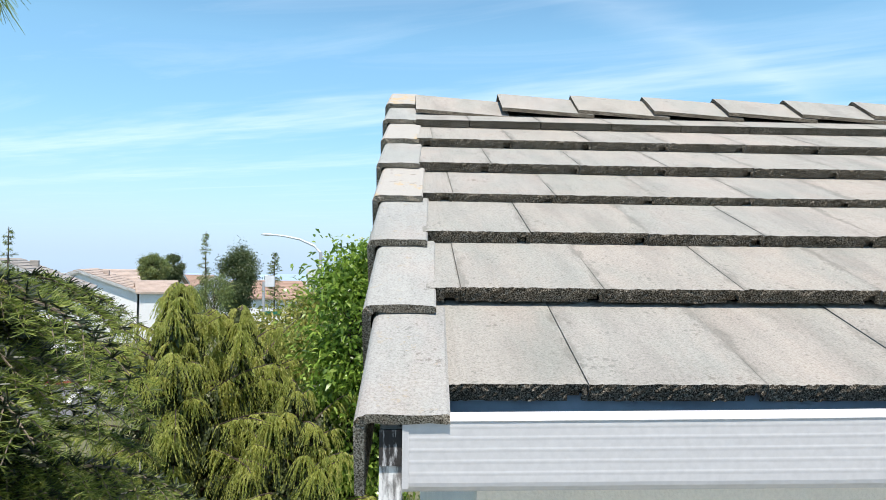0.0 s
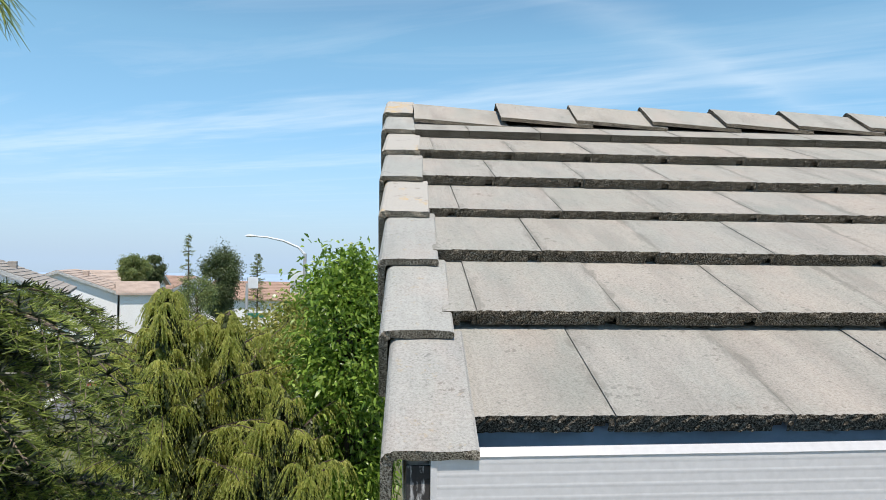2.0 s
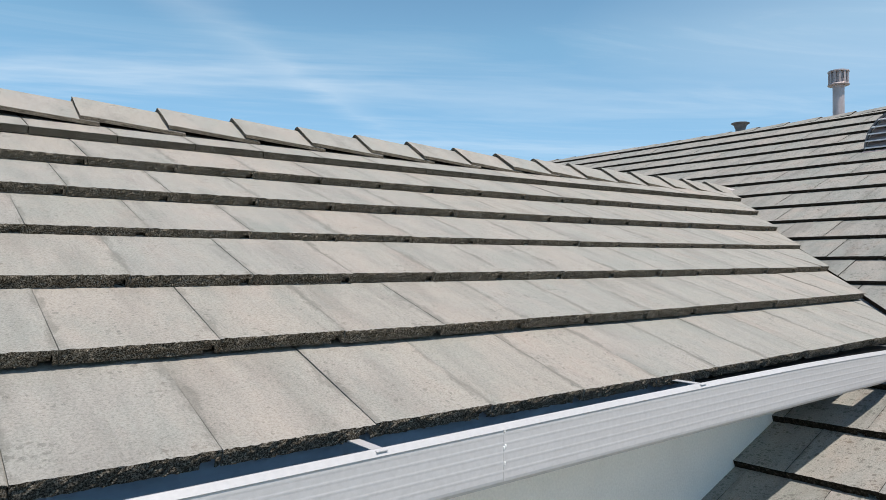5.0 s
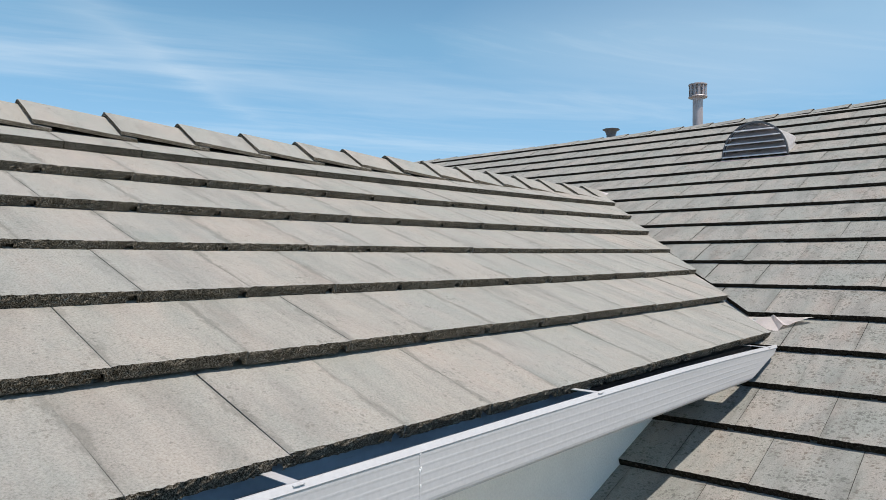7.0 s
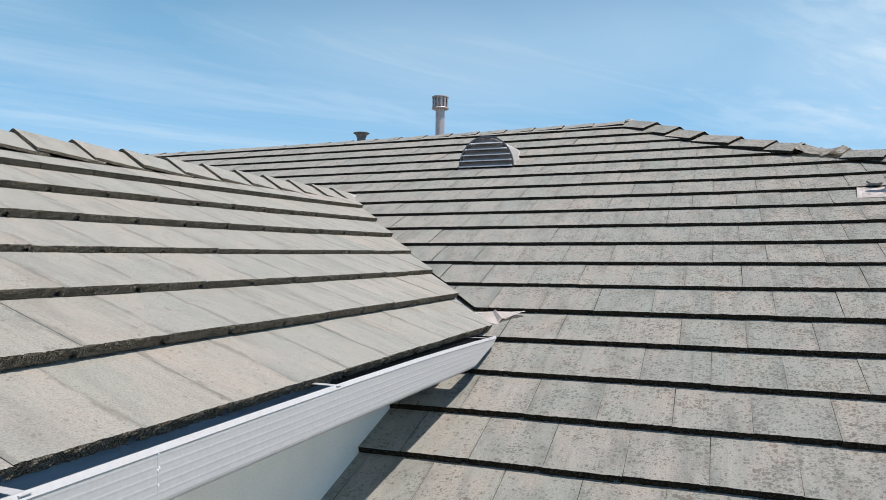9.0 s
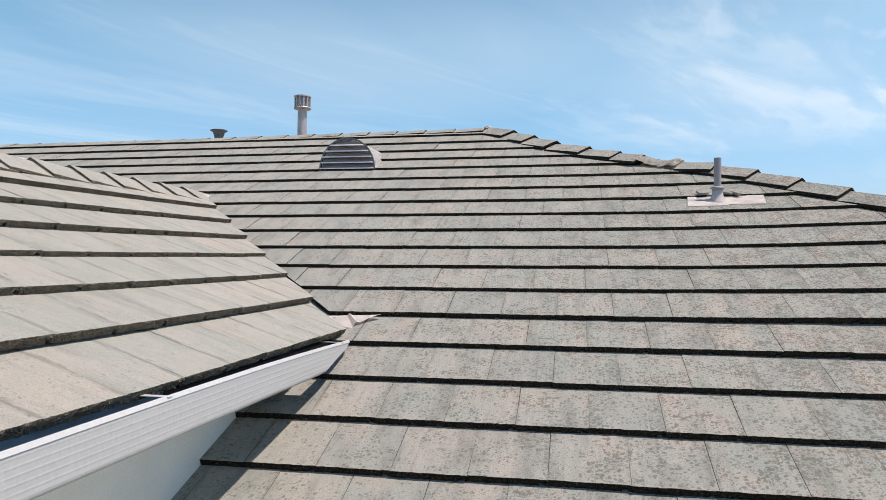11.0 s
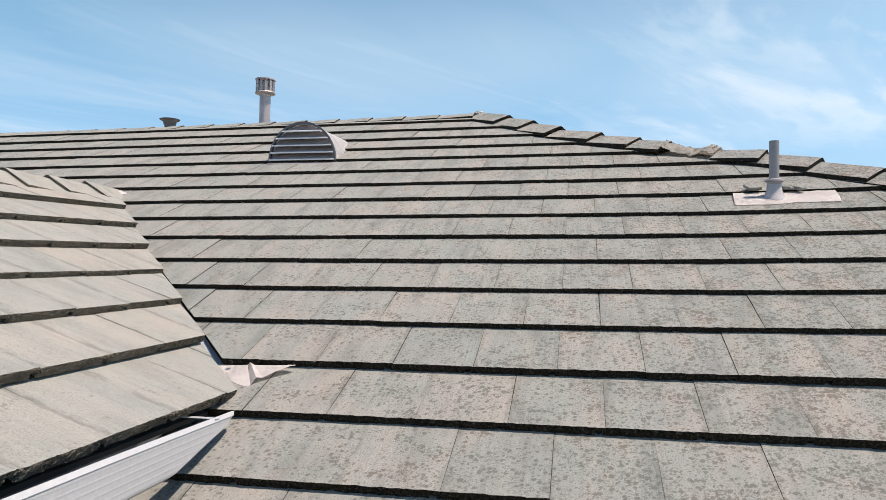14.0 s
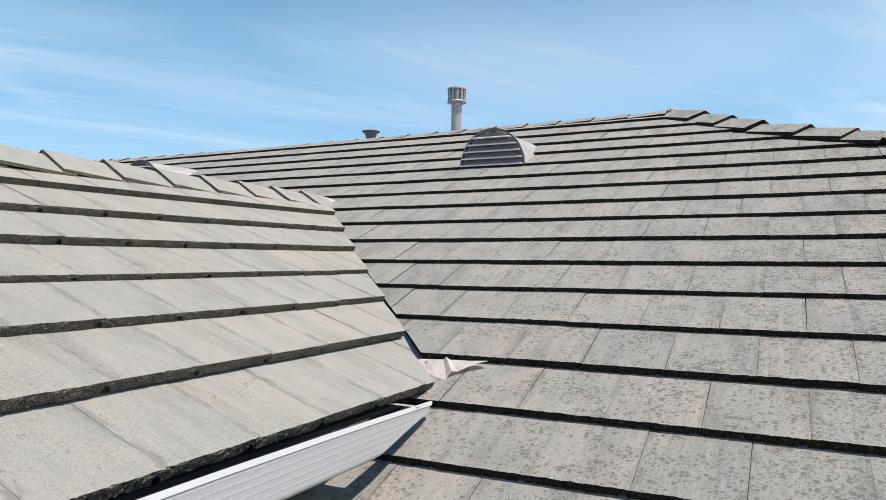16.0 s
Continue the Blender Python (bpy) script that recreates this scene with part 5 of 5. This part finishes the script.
def leafy_tree(name, base, height, crown, mat, seed, label, leaves=9000, size=0.06, clumps=60, trunk_r=0.05, category="tree", sprig=0.0, kind="", slim=0.42):
    """A broad-leaved tree: limbs, and leaves in many uneven clumps."""
    rs = np.random.RandomState(seed)
    t = thing(name, pose(*base), label, category, kind=kind)
    cz, rx, ry, rz = crown
    bm = tube(bmesh.new(), [(0, 0, 0), (0.05, 0.03, height * 0.3), (0.0, 0.05, height * 0.6), (0.02, 0, height * 0.85)], [trunk_r, trunk_r * 0.8, trunk_r * 0.5, trunk_r * 0.15], 7)
    arms = bmesh.new()
    P, D = [], []
    for i in range(clumps):
        while True:
            c = rs.uniform(-1, 1, 3)
            if np.linalg.norm(c) < 1:
                break
        c = c / (np.linalg.norm(c) + 1e-6) * (np.linalg.norm(c) ** 0.45)
        centre = np.array([c[0] * rx, c[1] * ry, cz + c[2] * rz])
        tube(arms, [(0, 0, max(0.1, centre[2] - rz * 0.6)), tuple(centre * np.array([0.5, 0.5, 1]) - np.array([0, 0, 0.1])), tuple(centre)], [trunk_r * 0.3, trunk_r * 0.2, 0.004], 4)
        n = int(leaves / clumps * rs.uniform(0.5, 1.5))
        sp = rs.uniform(0.12, 0.26) * (rx + ry + rz) / 3
        p = centre + rs.normal(size=(n, 3)) * sp * np.array([1, 1, 0.85])
        if sprig:
            k = rs.rand(n) < 0.25
            p[k, 2] += rs.uniform(0, sprig, k.sum())
        P.append(p)
        D.append(c * 0.7 + rs.normal(size=(n, 3)) * 0.6 + np.array([0, 0, -0.25]))
    part("trunk", bm, M_BARK, t, "thin upright stem")
    tagged(part("branching", arms, M_BARK, t), "thin branching stems", kind="stuff")
    P, D = np.concatenate(P), np.concatenate(D)
    n = len(P)
    v, q = blades(P, D, rs.uniform(0.6, 1.3, n) * size, rs.uniform(0.7, 1.2, n) * size * slim, rs, 0.25)
    child("crown", quick_mesh("crown", v, q, [mat]), t)
    return t


def world_at(az, d, z):
    """A place by its bearing east of north in degrees, its distance from the first eye, and its height."""
    return (-0.04 + d * math.sin(radians(az)), 0.07 + d * math.cos(radians(az)), z)


FROND, CEDAR, FAR = (M_FROND, M_FROND_SHADED), (M_CEDAR, M_CEDAR_SHADED), (M_FARTREE, M_FARTREE)
WEEP = dict(bare=0.5, lift=0.40, droop=1.5, taper=0.95, long=(0.12, 0.40), blade=0.021, width=0.0062, spread=(0.35, 1.25), limb_droop=0.46)
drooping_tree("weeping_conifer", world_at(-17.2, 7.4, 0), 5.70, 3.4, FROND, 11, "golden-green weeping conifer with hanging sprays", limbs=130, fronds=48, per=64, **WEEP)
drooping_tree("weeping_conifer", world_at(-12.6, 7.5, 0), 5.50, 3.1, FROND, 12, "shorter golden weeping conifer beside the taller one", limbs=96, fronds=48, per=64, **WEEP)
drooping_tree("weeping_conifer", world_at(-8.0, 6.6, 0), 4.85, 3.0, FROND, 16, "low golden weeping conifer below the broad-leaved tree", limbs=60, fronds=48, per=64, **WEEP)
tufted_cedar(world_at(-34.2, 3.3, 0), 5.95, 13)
leafy_tree("broadleaf_tree", world_at(-3.4, 7.2, 0), 6.1, (4.62, 0.40, 0.5, 1.55), M_LEAF, 14, "bright green broad-leaved tree with glossy leaves", 26000, 0.066, 120, 0.06, sprig=0.05, slim=0.42)
leafy_tree("shrub", world_at(-8.6, 10.5, 0), 5.2, (4.6, 0.8, 0.8, 0.85), M_OLIVE, 15, "olive and rust tinted shrub behind the conifers", 22000, 0.075, 60, 0.05, category="shrub")


def build_near_cedar():
    """The tall cedar beside the eye: of its limbs one hangs into view."""
    t = drooping_tree("cedar_tree", (-2.5, 0.9, 0), 8.4, 0.95, CEDAR, 21, "tall dark cedar with one sparse hanging limb", limbs=60, fronds=14, per=40, bare=0.25, lift=0.2, droop=0.6, blade=0.085, width=0.006)
    rs = np.random.RandomState(5)
    pts = [np.array(p) for p in ((0, 0, 6.35), (0.7, 0.15, 6.75), (1.25, 0.35, 6.80), (1.55, 0.47, 6.68), (1.68, 0.53, 6.52))]
    part("hanging_limb", tube(bmesh.new(), [tuple(p) for p in pts], [0.02, 0.014, 0.009, 0.005, 0.002], 5), M_BARK, t, "thin drooping limb")
    V, Q, off = [], [], 0
    for j in range(46):
        u = rs.uniform(1.2, 4.0)
        k = min(3, int(u))
        a = pts[k] * (1 - (u - k)) + pts[k + 1] * (u - k)
        n = 16
        way = (pts[k + 1] - pts[k]) / np.linalg.norm(pts[k + 1] - pts[k]) + rs.normal(scale=0.3, size=(n, 3))
        way[:, 2] -= 0.35
        v, q = blades(np.tile(a, (n, 1)) + rs.normal(scale=0.012, size=(n, 3)), way, rs.uniform(0.04, 0.10, n), rs.uniform(0.0018, 0.003, n), rs, 0.1)
        V.append(v)
        Q.append(q + off)
        off += len(v)
    child("needles", quick_mesh("needles", np.concatenate(V), np.concatenate(Q), [M_CEDAR]), t)


build_near_cedar()


# ---- ground, street, distance ----
def ground_material():
    mat, add, tie, bsdf = material("ground_dry_grass")
    coord = add("ShaderNodeTexCoord")
    vec = coord.outputs["Object"]
    n = noise_at(add, tie, vec, 0.25, 6, 0.6)
    f = noise_at(add, tie, vec, 9.0, 4, 0.6)
    col = ramp(add, tie, n, (0.3, (0.07, 0.085, 0.035)), (0.55, (0.13, 0.13, 0.06)), (0.75, (0.20, 0.17, 0.10)))
    col = blend(add, tie, 0.5, col, ramp(add, tie, f, (0.3, (0.6, 0.6, 0.6)), (0.7, (1.2, 1.2, 1.2))), "MULTIPLY")
    tie(col, bsdf.inputs["Base Color"])
    bsdf.inputs["Roughness"].default_value = 0.95
    bump(add, tie, bsdf, f, 0.6, 0.05)
    return mat


M_GROUND = ground_material()
M_ASPHALT = simple("asphalt_grey", (0.16, 0.16, 0.165), 0.9, 0.0, 0.2, 0.6, 40, 0.3)
M_PAVE = simple("concrete_pavement", (0.42, 0.41, 0.39), 0.9, 0.0, 0.15, 1.0, 30, 0.2)
M_BOUNCE = simple("pale_bounce_concrete", (0.56, 0.53, 0.48), 0.9, 0.0, 0.15, 1.0, 30, 0.2)
M_KERB_RED = simple("red_kerb_paint", (0.45, 0.07, 0.05), 0.7, 0.0, 0.2, 3.0)
M_LINE = simple("road_marking_white", (0.62, 0.62, 0.60), 0.8, 0.0, 0.2, 5.0)
M_FARROOF = simple("far_clay_tiles", (0.36, 0.24, 0.18), 0.9, 0.0, 0.25, 1.2, 12, 0.4, (1, 1, 4))
M_FARROOF_TAN = simple("far_tan_tiles", (0.46, 0.37, 0.31), 0.9, 0.0, 0.25, 1.2, 12, 0.4, (1, 1, 4))
M_FARROOF_GREY = simple("far_grey_brown_tiles", (0.33, 0.30, 0.265), 0.9, 0.0, 0.25, 1.2, 12, 0.4, (1, 1, 4))
M_FARWALL = simple("far_white_render", (0.83, 0.83, 0.82), 0.9, 0.0, 0.06, 0.6, 10, 0.2)
M_GLASSDARK = simple("dark_window_glass", (0.03, 0.035, 0.04), 0.1, 0.0, 0.2)
M_POLE = simple("galvanised_pole", (0.40, 0.41, 0.42), 0.6, 0.1, 0.12, 3.0)
M_SIGN = simple("sign_white", (0.70, 0.72, 0.74), 0.5, 0.0, 0.1, 3.0)
M_SIGNGREEN = simple("sign_green", (0.02, 0.16, 0.10), 0.5, 0.0, 0.1, 3.0)


def build_ground():
    """One sheet: level round the houses, then falling away to the bay and on to the horizon."""
    rr = [0, 4, 8, 14, 22, 32, 45, 60, 85, 120, 180, 300, 500, 900, 1600, 2600, 4900]
    hh = [0, 0, 0, 0, 0, 0, 0, -0.4, -2, -5, -11, -22, -40, -62, -72, -74, -74]
    n = 48
    verts = [(0, 0, 0)]
    faces, slots = [], []
    for r, h in zip(rr[1:], hh[1:]):
        verts += [(r * math.cos(2 * math.pi * i / n), r * math.sin(2 * math.pi * i / n), h) for i in range(n)]
    for i in range(n):
        faces.append((0, 1 + i, 1 + (i + 1) % n)); slots.append(0)
    for k in range(len(rr) - 2):
        for i in range(n):
            a, b = 1 + k * n, 1 + (k + 1) * n
            faces.append((a + i, b + i, b + (i + 1) % n, a + (i + 1) % n)); slots.append(1 if rr[k + 1] >= 1600 else 0)
    water, add, tie, bsdf = material("bay_water_hazy")
    coord = add("ShaderNodeTexCoord")
    wv = noise_at(add, tie, coord.outputs["Object"], 0.004, 5, 0.6, (1, 4, 1))
    # distance haze over the bay is put into these pale blue tones
    tie(ramp(add, tie, wv, (0.3, (0.30, 0.41, 0.56)), (0.7, (0.38, 0.49, 0.64))), bsdf.inputs["Base Color"])
    bsdf.inputs["Roughness"].default_value = 0.6
    tagged(new("ground", mesh_of("ground", verts, faces, [M_GROUND, water], slots)), "dry grassy ground falling away to a hazy bay", "ground", kind="structure")


build_ground()


def flat(name, poly, z, mat, label, category, thick=0.05):
    n = len(poly)
    verts = [(x, y, z) for x, y in poly] + [(x, y, z - thick) for x, y in poly]
    faces = [tuple(range(n)), tuple(range(2 * n - 1, n - 1, -1))] + [(i, i + n, (i + 1) % n + n, (i + 1) % n) for i in range(n)]
    return tagged(new(name, mesh_of(name, verts, faces, [mat])), label, category, kind="structure")


# unseen slab, added to throw sunlight up onto the wall and gutter
flat("patio", [(-4.5, -7.0), (2.58, -7.0), (2.58, 1.47), (0.1, 1.47), (-4.5, 1.47)], 0.06, M_BOUNCE, "unseen pale concrete slab that bounces light up at the house", "pavement")


def build_street():
    """A road across the view, its far kerb partly red."""
    o, u = Vector(world_at(-24.5, 36.4, 0)), Vector((math.cos(radians(12)), math.sin(radians(12)), 0))
    v = Vector((-u.y, u.x, 0))
    def quad(a0, a1, b0, b1):
        return [((o + u * a + v * b).x, (o + u * a + v * b).y) for a, b in ((a0, b0), (a1, b0), (a1, b1), (a0, b1))]
    flat("road", quad(-40, 60, -6.0, 1.6), 0.02, M_ASPHALT, "pale grey asphalt street", "road")
    flat("pavement", quad(-40, 60, 1.75, 3.6), 0.15, M_PAVE, "pale concrete pavement", "pavement", 0.15)
    flat("kerb", quad(1.8, 60, 1.6, 1.745), 0.152, M_PAVE, "concrete kerb", "kerb", 0.15)
    flat("kerb_red", quad(-6, 1.79, 1.6, 1.745), 0.152, M_KERB_RED, "red painted kerb", "kerb", 0.15)
    for i in range(2):
        flat("road_marking", quad(0.5 + 2.6 * i, 0.8 + 2.6 * i, -4.4, 0.9), 0.026, M_LINE, "white crossing stripe on the road", "marking", 0.004)


build_street()


def gable_house(name, at, turn, wide, deep, eave, pitch, roof_mat, label, wins=(), over=0.45):
    """A house with a gable at both ends of its depth: walls, two roof slopes, chimney pots, windows."""
    h = thing(name, pose(*at, 0, 0, turn), label, "house")
    rise = wide / 2 * math.tan(radians(pitch))
    bm = bmesh.new()
    prof = [(-wide / 2, 0), (wide / 2, 0), (wide / 2, eave), (0, eave + rise), (-wide / 2, eave)]
    a = [bm.verts.new((x, -deep / 2, z)) for x, z in prof]
    b = [bm.verts.new((x, deep / 2, z)) for x, z in prof]
    bm.faces.new(a)
    bm.faces.new(b)
    for i in range(5):
        bm.faces.new((a[i], a[(i + 1) % 5], b[(i + 1) % 5], b[i]))
    part("wall", bm, M_FARWALL, h, "white rendered wall")
    t = math.tan(radians(pitch))
    for sgn in (-1, 1):
        bm = bmesh.new()
        n, L, line = 12, wide / 2 + over, []
        for i in range(n):
            x0, x1 = L * i / n, L * (i + 1) / n
            line += [(x0, eave + rise - x0 * t + 0.16), (x1, eave + rise - x1 * t + 0.20)]
        line += [(L, eave + rise - L * t + 0.06), (0, eave + rise + 0.02)]
        f, g = ([bm.verts.new((sgn * x, yy, z)) for x, z in line] for yy in (-deep / 2 - over, deep / 2 + over))
        m = len(line)
        for i in range(m):
            bm.faces.new((f[i], f[(i + 1) % m], g[(i + 1) % m], g[i]))
        bm.faces.new(f)
        bm.faces.new(g)
        part("roof", bm, roof_mat, h, "tiled roof slope")
    bm = bmesh.new()
    for sgn in (-1, 1):
        x1 = wide / 2 + over
        vs = [bm.verts.new((sgn * x, -deep / 2 - over - 0.02, z)) for x, z in ((0, eave + rise + 0.14), (x1, eave + rise - x1 * t + 0.12), (x1, eave + rise - x1 * t - 0.10), (0, eave + rise - 0.10))]
        bm.faces.new(vs)
    bmesh.ops.solidify(bm, geom=bm.faces[:], thickness=0.04)
    part("barge_board", bm, M_PAINT, h, "white barge boards")
    for x, z, w, hh in wins:
        win = part("window", box(bmesh.new(), x - w / 2, x + w / 2, -deep / 2 - 0.03, -deep / 2 + 0.02, z, z + hh), M_GLASSDARK, h, "dark window")
        bm = bmesh.new()
        for bx in ((x - w / 2 - 0.06, x - w / 2, z - 0.06, z + hh + 0.06), (x + w / 2, x + w / 2 + 0.06, z - 0.06, z + hh + 0.06), (x - w / 2, x + w / 2, z - 0.06, z), (x - w / 2, x + w / 2, z + hh, z + hh + 0.06)):
            box(bm, bx[0], bx[1], -deep / 2 - 0.05, -deep / 2 + 0.02, bx[2], bx[3])
        part("window_frame", bm, M_PAINT, win)
    part("chimney", box(bmesh.new(), wide * 0.12, wide * 0.12 + 0.45, 0.5, 1.0, eave + rise - 0.6, eave + rise + 0.05, 0.03), roof_mat, h, "small chimney")
    return h


gable_house("house", (-22.0, 40.8, 0), 20, 8.0, 8.0, 4.25, 21.5, M_FARROOF_GREY, "white neighbouring house with grey-brown tiled roof", [(1.6, 0.6, 2.0, 1.9)], 0.3)
gable_house("house", (-25.4, 58.8, -0.55), 14, 8.2, 8.0, 4.05, 20.8, M_FARROOF_TAN, "white house with a pale tan tiled gable roof", [(-3.0, 1.0, 1.2, 1.2)], 0.3)
gable_house("house", world_at(-18.75, 61, -0.3), 112, 4.0, 2.6, 3.75, 21, M_FARROOF_TAN, "low white house wing with a tan tiled roof", (), 0.3)
gable_house("house", world_at(-20.0, 75, -3.6), 97, 9.0, 7.0, 7.2, 16, M_FARROOF_TAN, "distant house with tan tile roof")
gable_house("house", world_at(-8.9, 90, -4.2), 80, 10.0, 14.0, 5.9, 20, M_FARROOF, "distant house with red clay tile roof")
gable_house("house", world_at(-16.4, 95, -4.6), 60, 8.0, 8.0, 7.2, 20, M_FARROOF, "distant house with red clay tile roof")


def spindly_conifer(name, at, height, radius, seed, label, gap=0.16, tone=None):
    """A thin spire: a bare leader, whorls of upswept twigs with short needles, and sky between them."""
    rs = np.random.RandomState(seed)
    t = thing(name, pose(*at), label, "tree")
    bm = tube(bmesh.new(), [(0, 0, 0), (0.03, 0, height * 0.5), (0, 0.02, height)], [0.09, 0.05, 0.008], 6)
    arms = bmesh.new()
    P, D = [], []
    z = height * 0.45
    while z < height - 0.05:
        k = (height - z) / (height * 0.55)
        for j in range(rs.randint(2, 5)):
            az = rs.uniform(0, 2 * math.pi)
            r = radius * (k ** 0.7) * rs.uniform(0.45, 1.15) + 0.04
            d = np.array([math.cos(az), math.sin(az), rs.uniform(-0.25, 0.35)])
            p = [np.array([0, 0, z]) + d * r * u + np.array([0, 0, -0.25 * r * u * (1 - u)]) for u in (0, 0.5, 1)]
            tube(arms, [tuple(q) for q in p], [0.012, 0.008, 0.003], 3)
            n = int(14 + 90 * r)
            u = rs.beta(1.6, 1.0, n)[:, None]
            P.append(np.array([0, 0, z]) + d * r * u + rs.normal(scale=0.012, size=(n, 3)))
            D.append(d * 0.6 + rs.normal(scale=0.6, size=(n, 3)))
        z += gap * rs.uniform(0.5, 1.4) * (0.55 + 0.6 * k)
    part("trunk", bm, M_BARK, t, "thin bare leader")
    tagged(part("branching", arms, M_BARK, t), "thin twigs", kind="stuff")
    P, D = np.concatenate(P), np.concatenate(D)
    n = len(P)
    v, q = blades(P, D, rs.uniform(0.05, 0.11, n), rs.uniform(0.008, 0.015, n), rs, 0.1)
    child("crown", quick_mesh("crown", v, q, [tone or M_FARTREE]), t)
    return t


leafy_tree("far_tree", world_at(-19.0, 64, -0.5), 7.2, (5.75, 1.05, 1.0, 0.95), M_FARTREE, 31, "green rounded tree among the houses", 20000, 0.13, 44, 0.15)
leafy_tree("far_tree", world_at(-17.55, 66, -0.5), 7.5, (5.75, 0.72, 0.72, 1.1), M_DARKTREE, 41, "darker rounded tree among the houses", 18000, 0.13, 40, 0.12)
leafy_tree("far_tree", world_at(-12.9, 44, 0), 7.5, (4.85, 0.92, 0.92, 2.05), M_DARKTREE, 32, "tall dark green tree beyond the conifers", 26000, 0.12, 46, 0.14)
leafy_tree("far_tree", world_at(-14.6, 24, 0), 5.7, (4.9, 0.5, 0.5, 0.75), M_FARTREE, 33, "thin olive green tree round the spire", 5000, 0.06, 30, 0.04)
spindly_conifer("far_conifer", world_at(-10.1, 42, 0), 6.6, 0.95, 34, "small dark conifer by the street", 0.10)
spindly_conifer("far_conifer", world_at(-15.3, 24, 0), 6.95, 0.42, 35, "spindly pale spire of a conifer", 0.2)
spindly_conifer("far_conifer", world_at(-28.4, 20, 0), 6.75, 0.42, 36, "spindly dark conifer top with wide gaps", 0.2)
leafy_tree("far_tree", world_at(-22.5, 130, -5), 8.0, (5.6, 2.2, 2.2, 1.6), M_FARTREE, 37, "hazy dark tree on the hillside", 5000, 0.5, 30, 0.2)
leafy_tree("far_tree", world_at(-16.0, 120, -5), 8.0, (6.2, 2.0, 2.0, 1.6), M_FARTREE, 38, "hazy dark tree on the hillside", 5000, 0.5, 30, 0.2)
leafy_tree("hedge", world_at(-25.2, 41.2, 0.0), 1.0, (0.4, 5.0, 0.6, 0.35), M_HEDGE, 39, "clipped dark hedge behind the pavement", 15000, 0.16, 90, 0.05, category="hedge")


def build_street_lamp():
    at = world_at(-6.5, 27, 0)
    lamp = thing("street_lamp", pose(*at, 0, 0, 4), "galvanised street lamp with a long curved arm", "street lamp")
    part("pole", tube(bmesh.new(), [(0, 0, 0), (0, 0, 3), (0, 0, 6.4)], [0.09, 0.075, 0.06], 10), M_POLE, lamp)
    arm = [(0, 0, 6.35), (-0.25, 0, 6.62), (-0.8, 0, 6.86), (-1.4, 0, 6.98), (-1.85, 0, 7.01)]
    part("arm", tube(bmesh.new(), arm, [0.05, 0.045, 0.04, 0.035, 0.03], 8), M_SIGN, lamp)
    bm = lump(bmesh.new(), Matrix.Translation((-2.0, 0, 7.02)), (0.22, 0.10, 0.05), 2.0, 3, 0.08)
    part("lamp_head", bm, M_SIGN, lamp, "pale lamp head")
    banner = part("banner", box(bmesh.new(), -0.52, -0.06, -0.015, 0.015, 4.9, 5.75, 0.005), M_SIGN, lamp, "pale banner on the pole")
    part("banner_panel", box(bmesh.new(), -0.48, -0.10, -0.021, -0.016, 5.0, 5.35), M_POLE, banner, "faded grey picture panel")
    at = world_at(-10.9, 29, 0)
    post = thing("sign_post", pose(*at, 0, 0, 6), "grey sign post with a white box sign", "sign post")
    part("pole", tube(bmesh.new(), [(0, 0, 0), (0, 0, 5.2)], [0.06, 0.055], 10), M_POLE, post)
    part("box_sign", box(bmesh.new(), 0.04, 0.42, -0.06, 0.06, 5.0, 5.45, 0.01), M_SIGN, post, "white box sign")
    part("name_sign", box(bmesh.new(), 0.05, 0.75, -0.012, 0.012, 3.85, 4.02, 0.004), M_SIGNGREEN, post, "green street sign")


build_street_lamp()
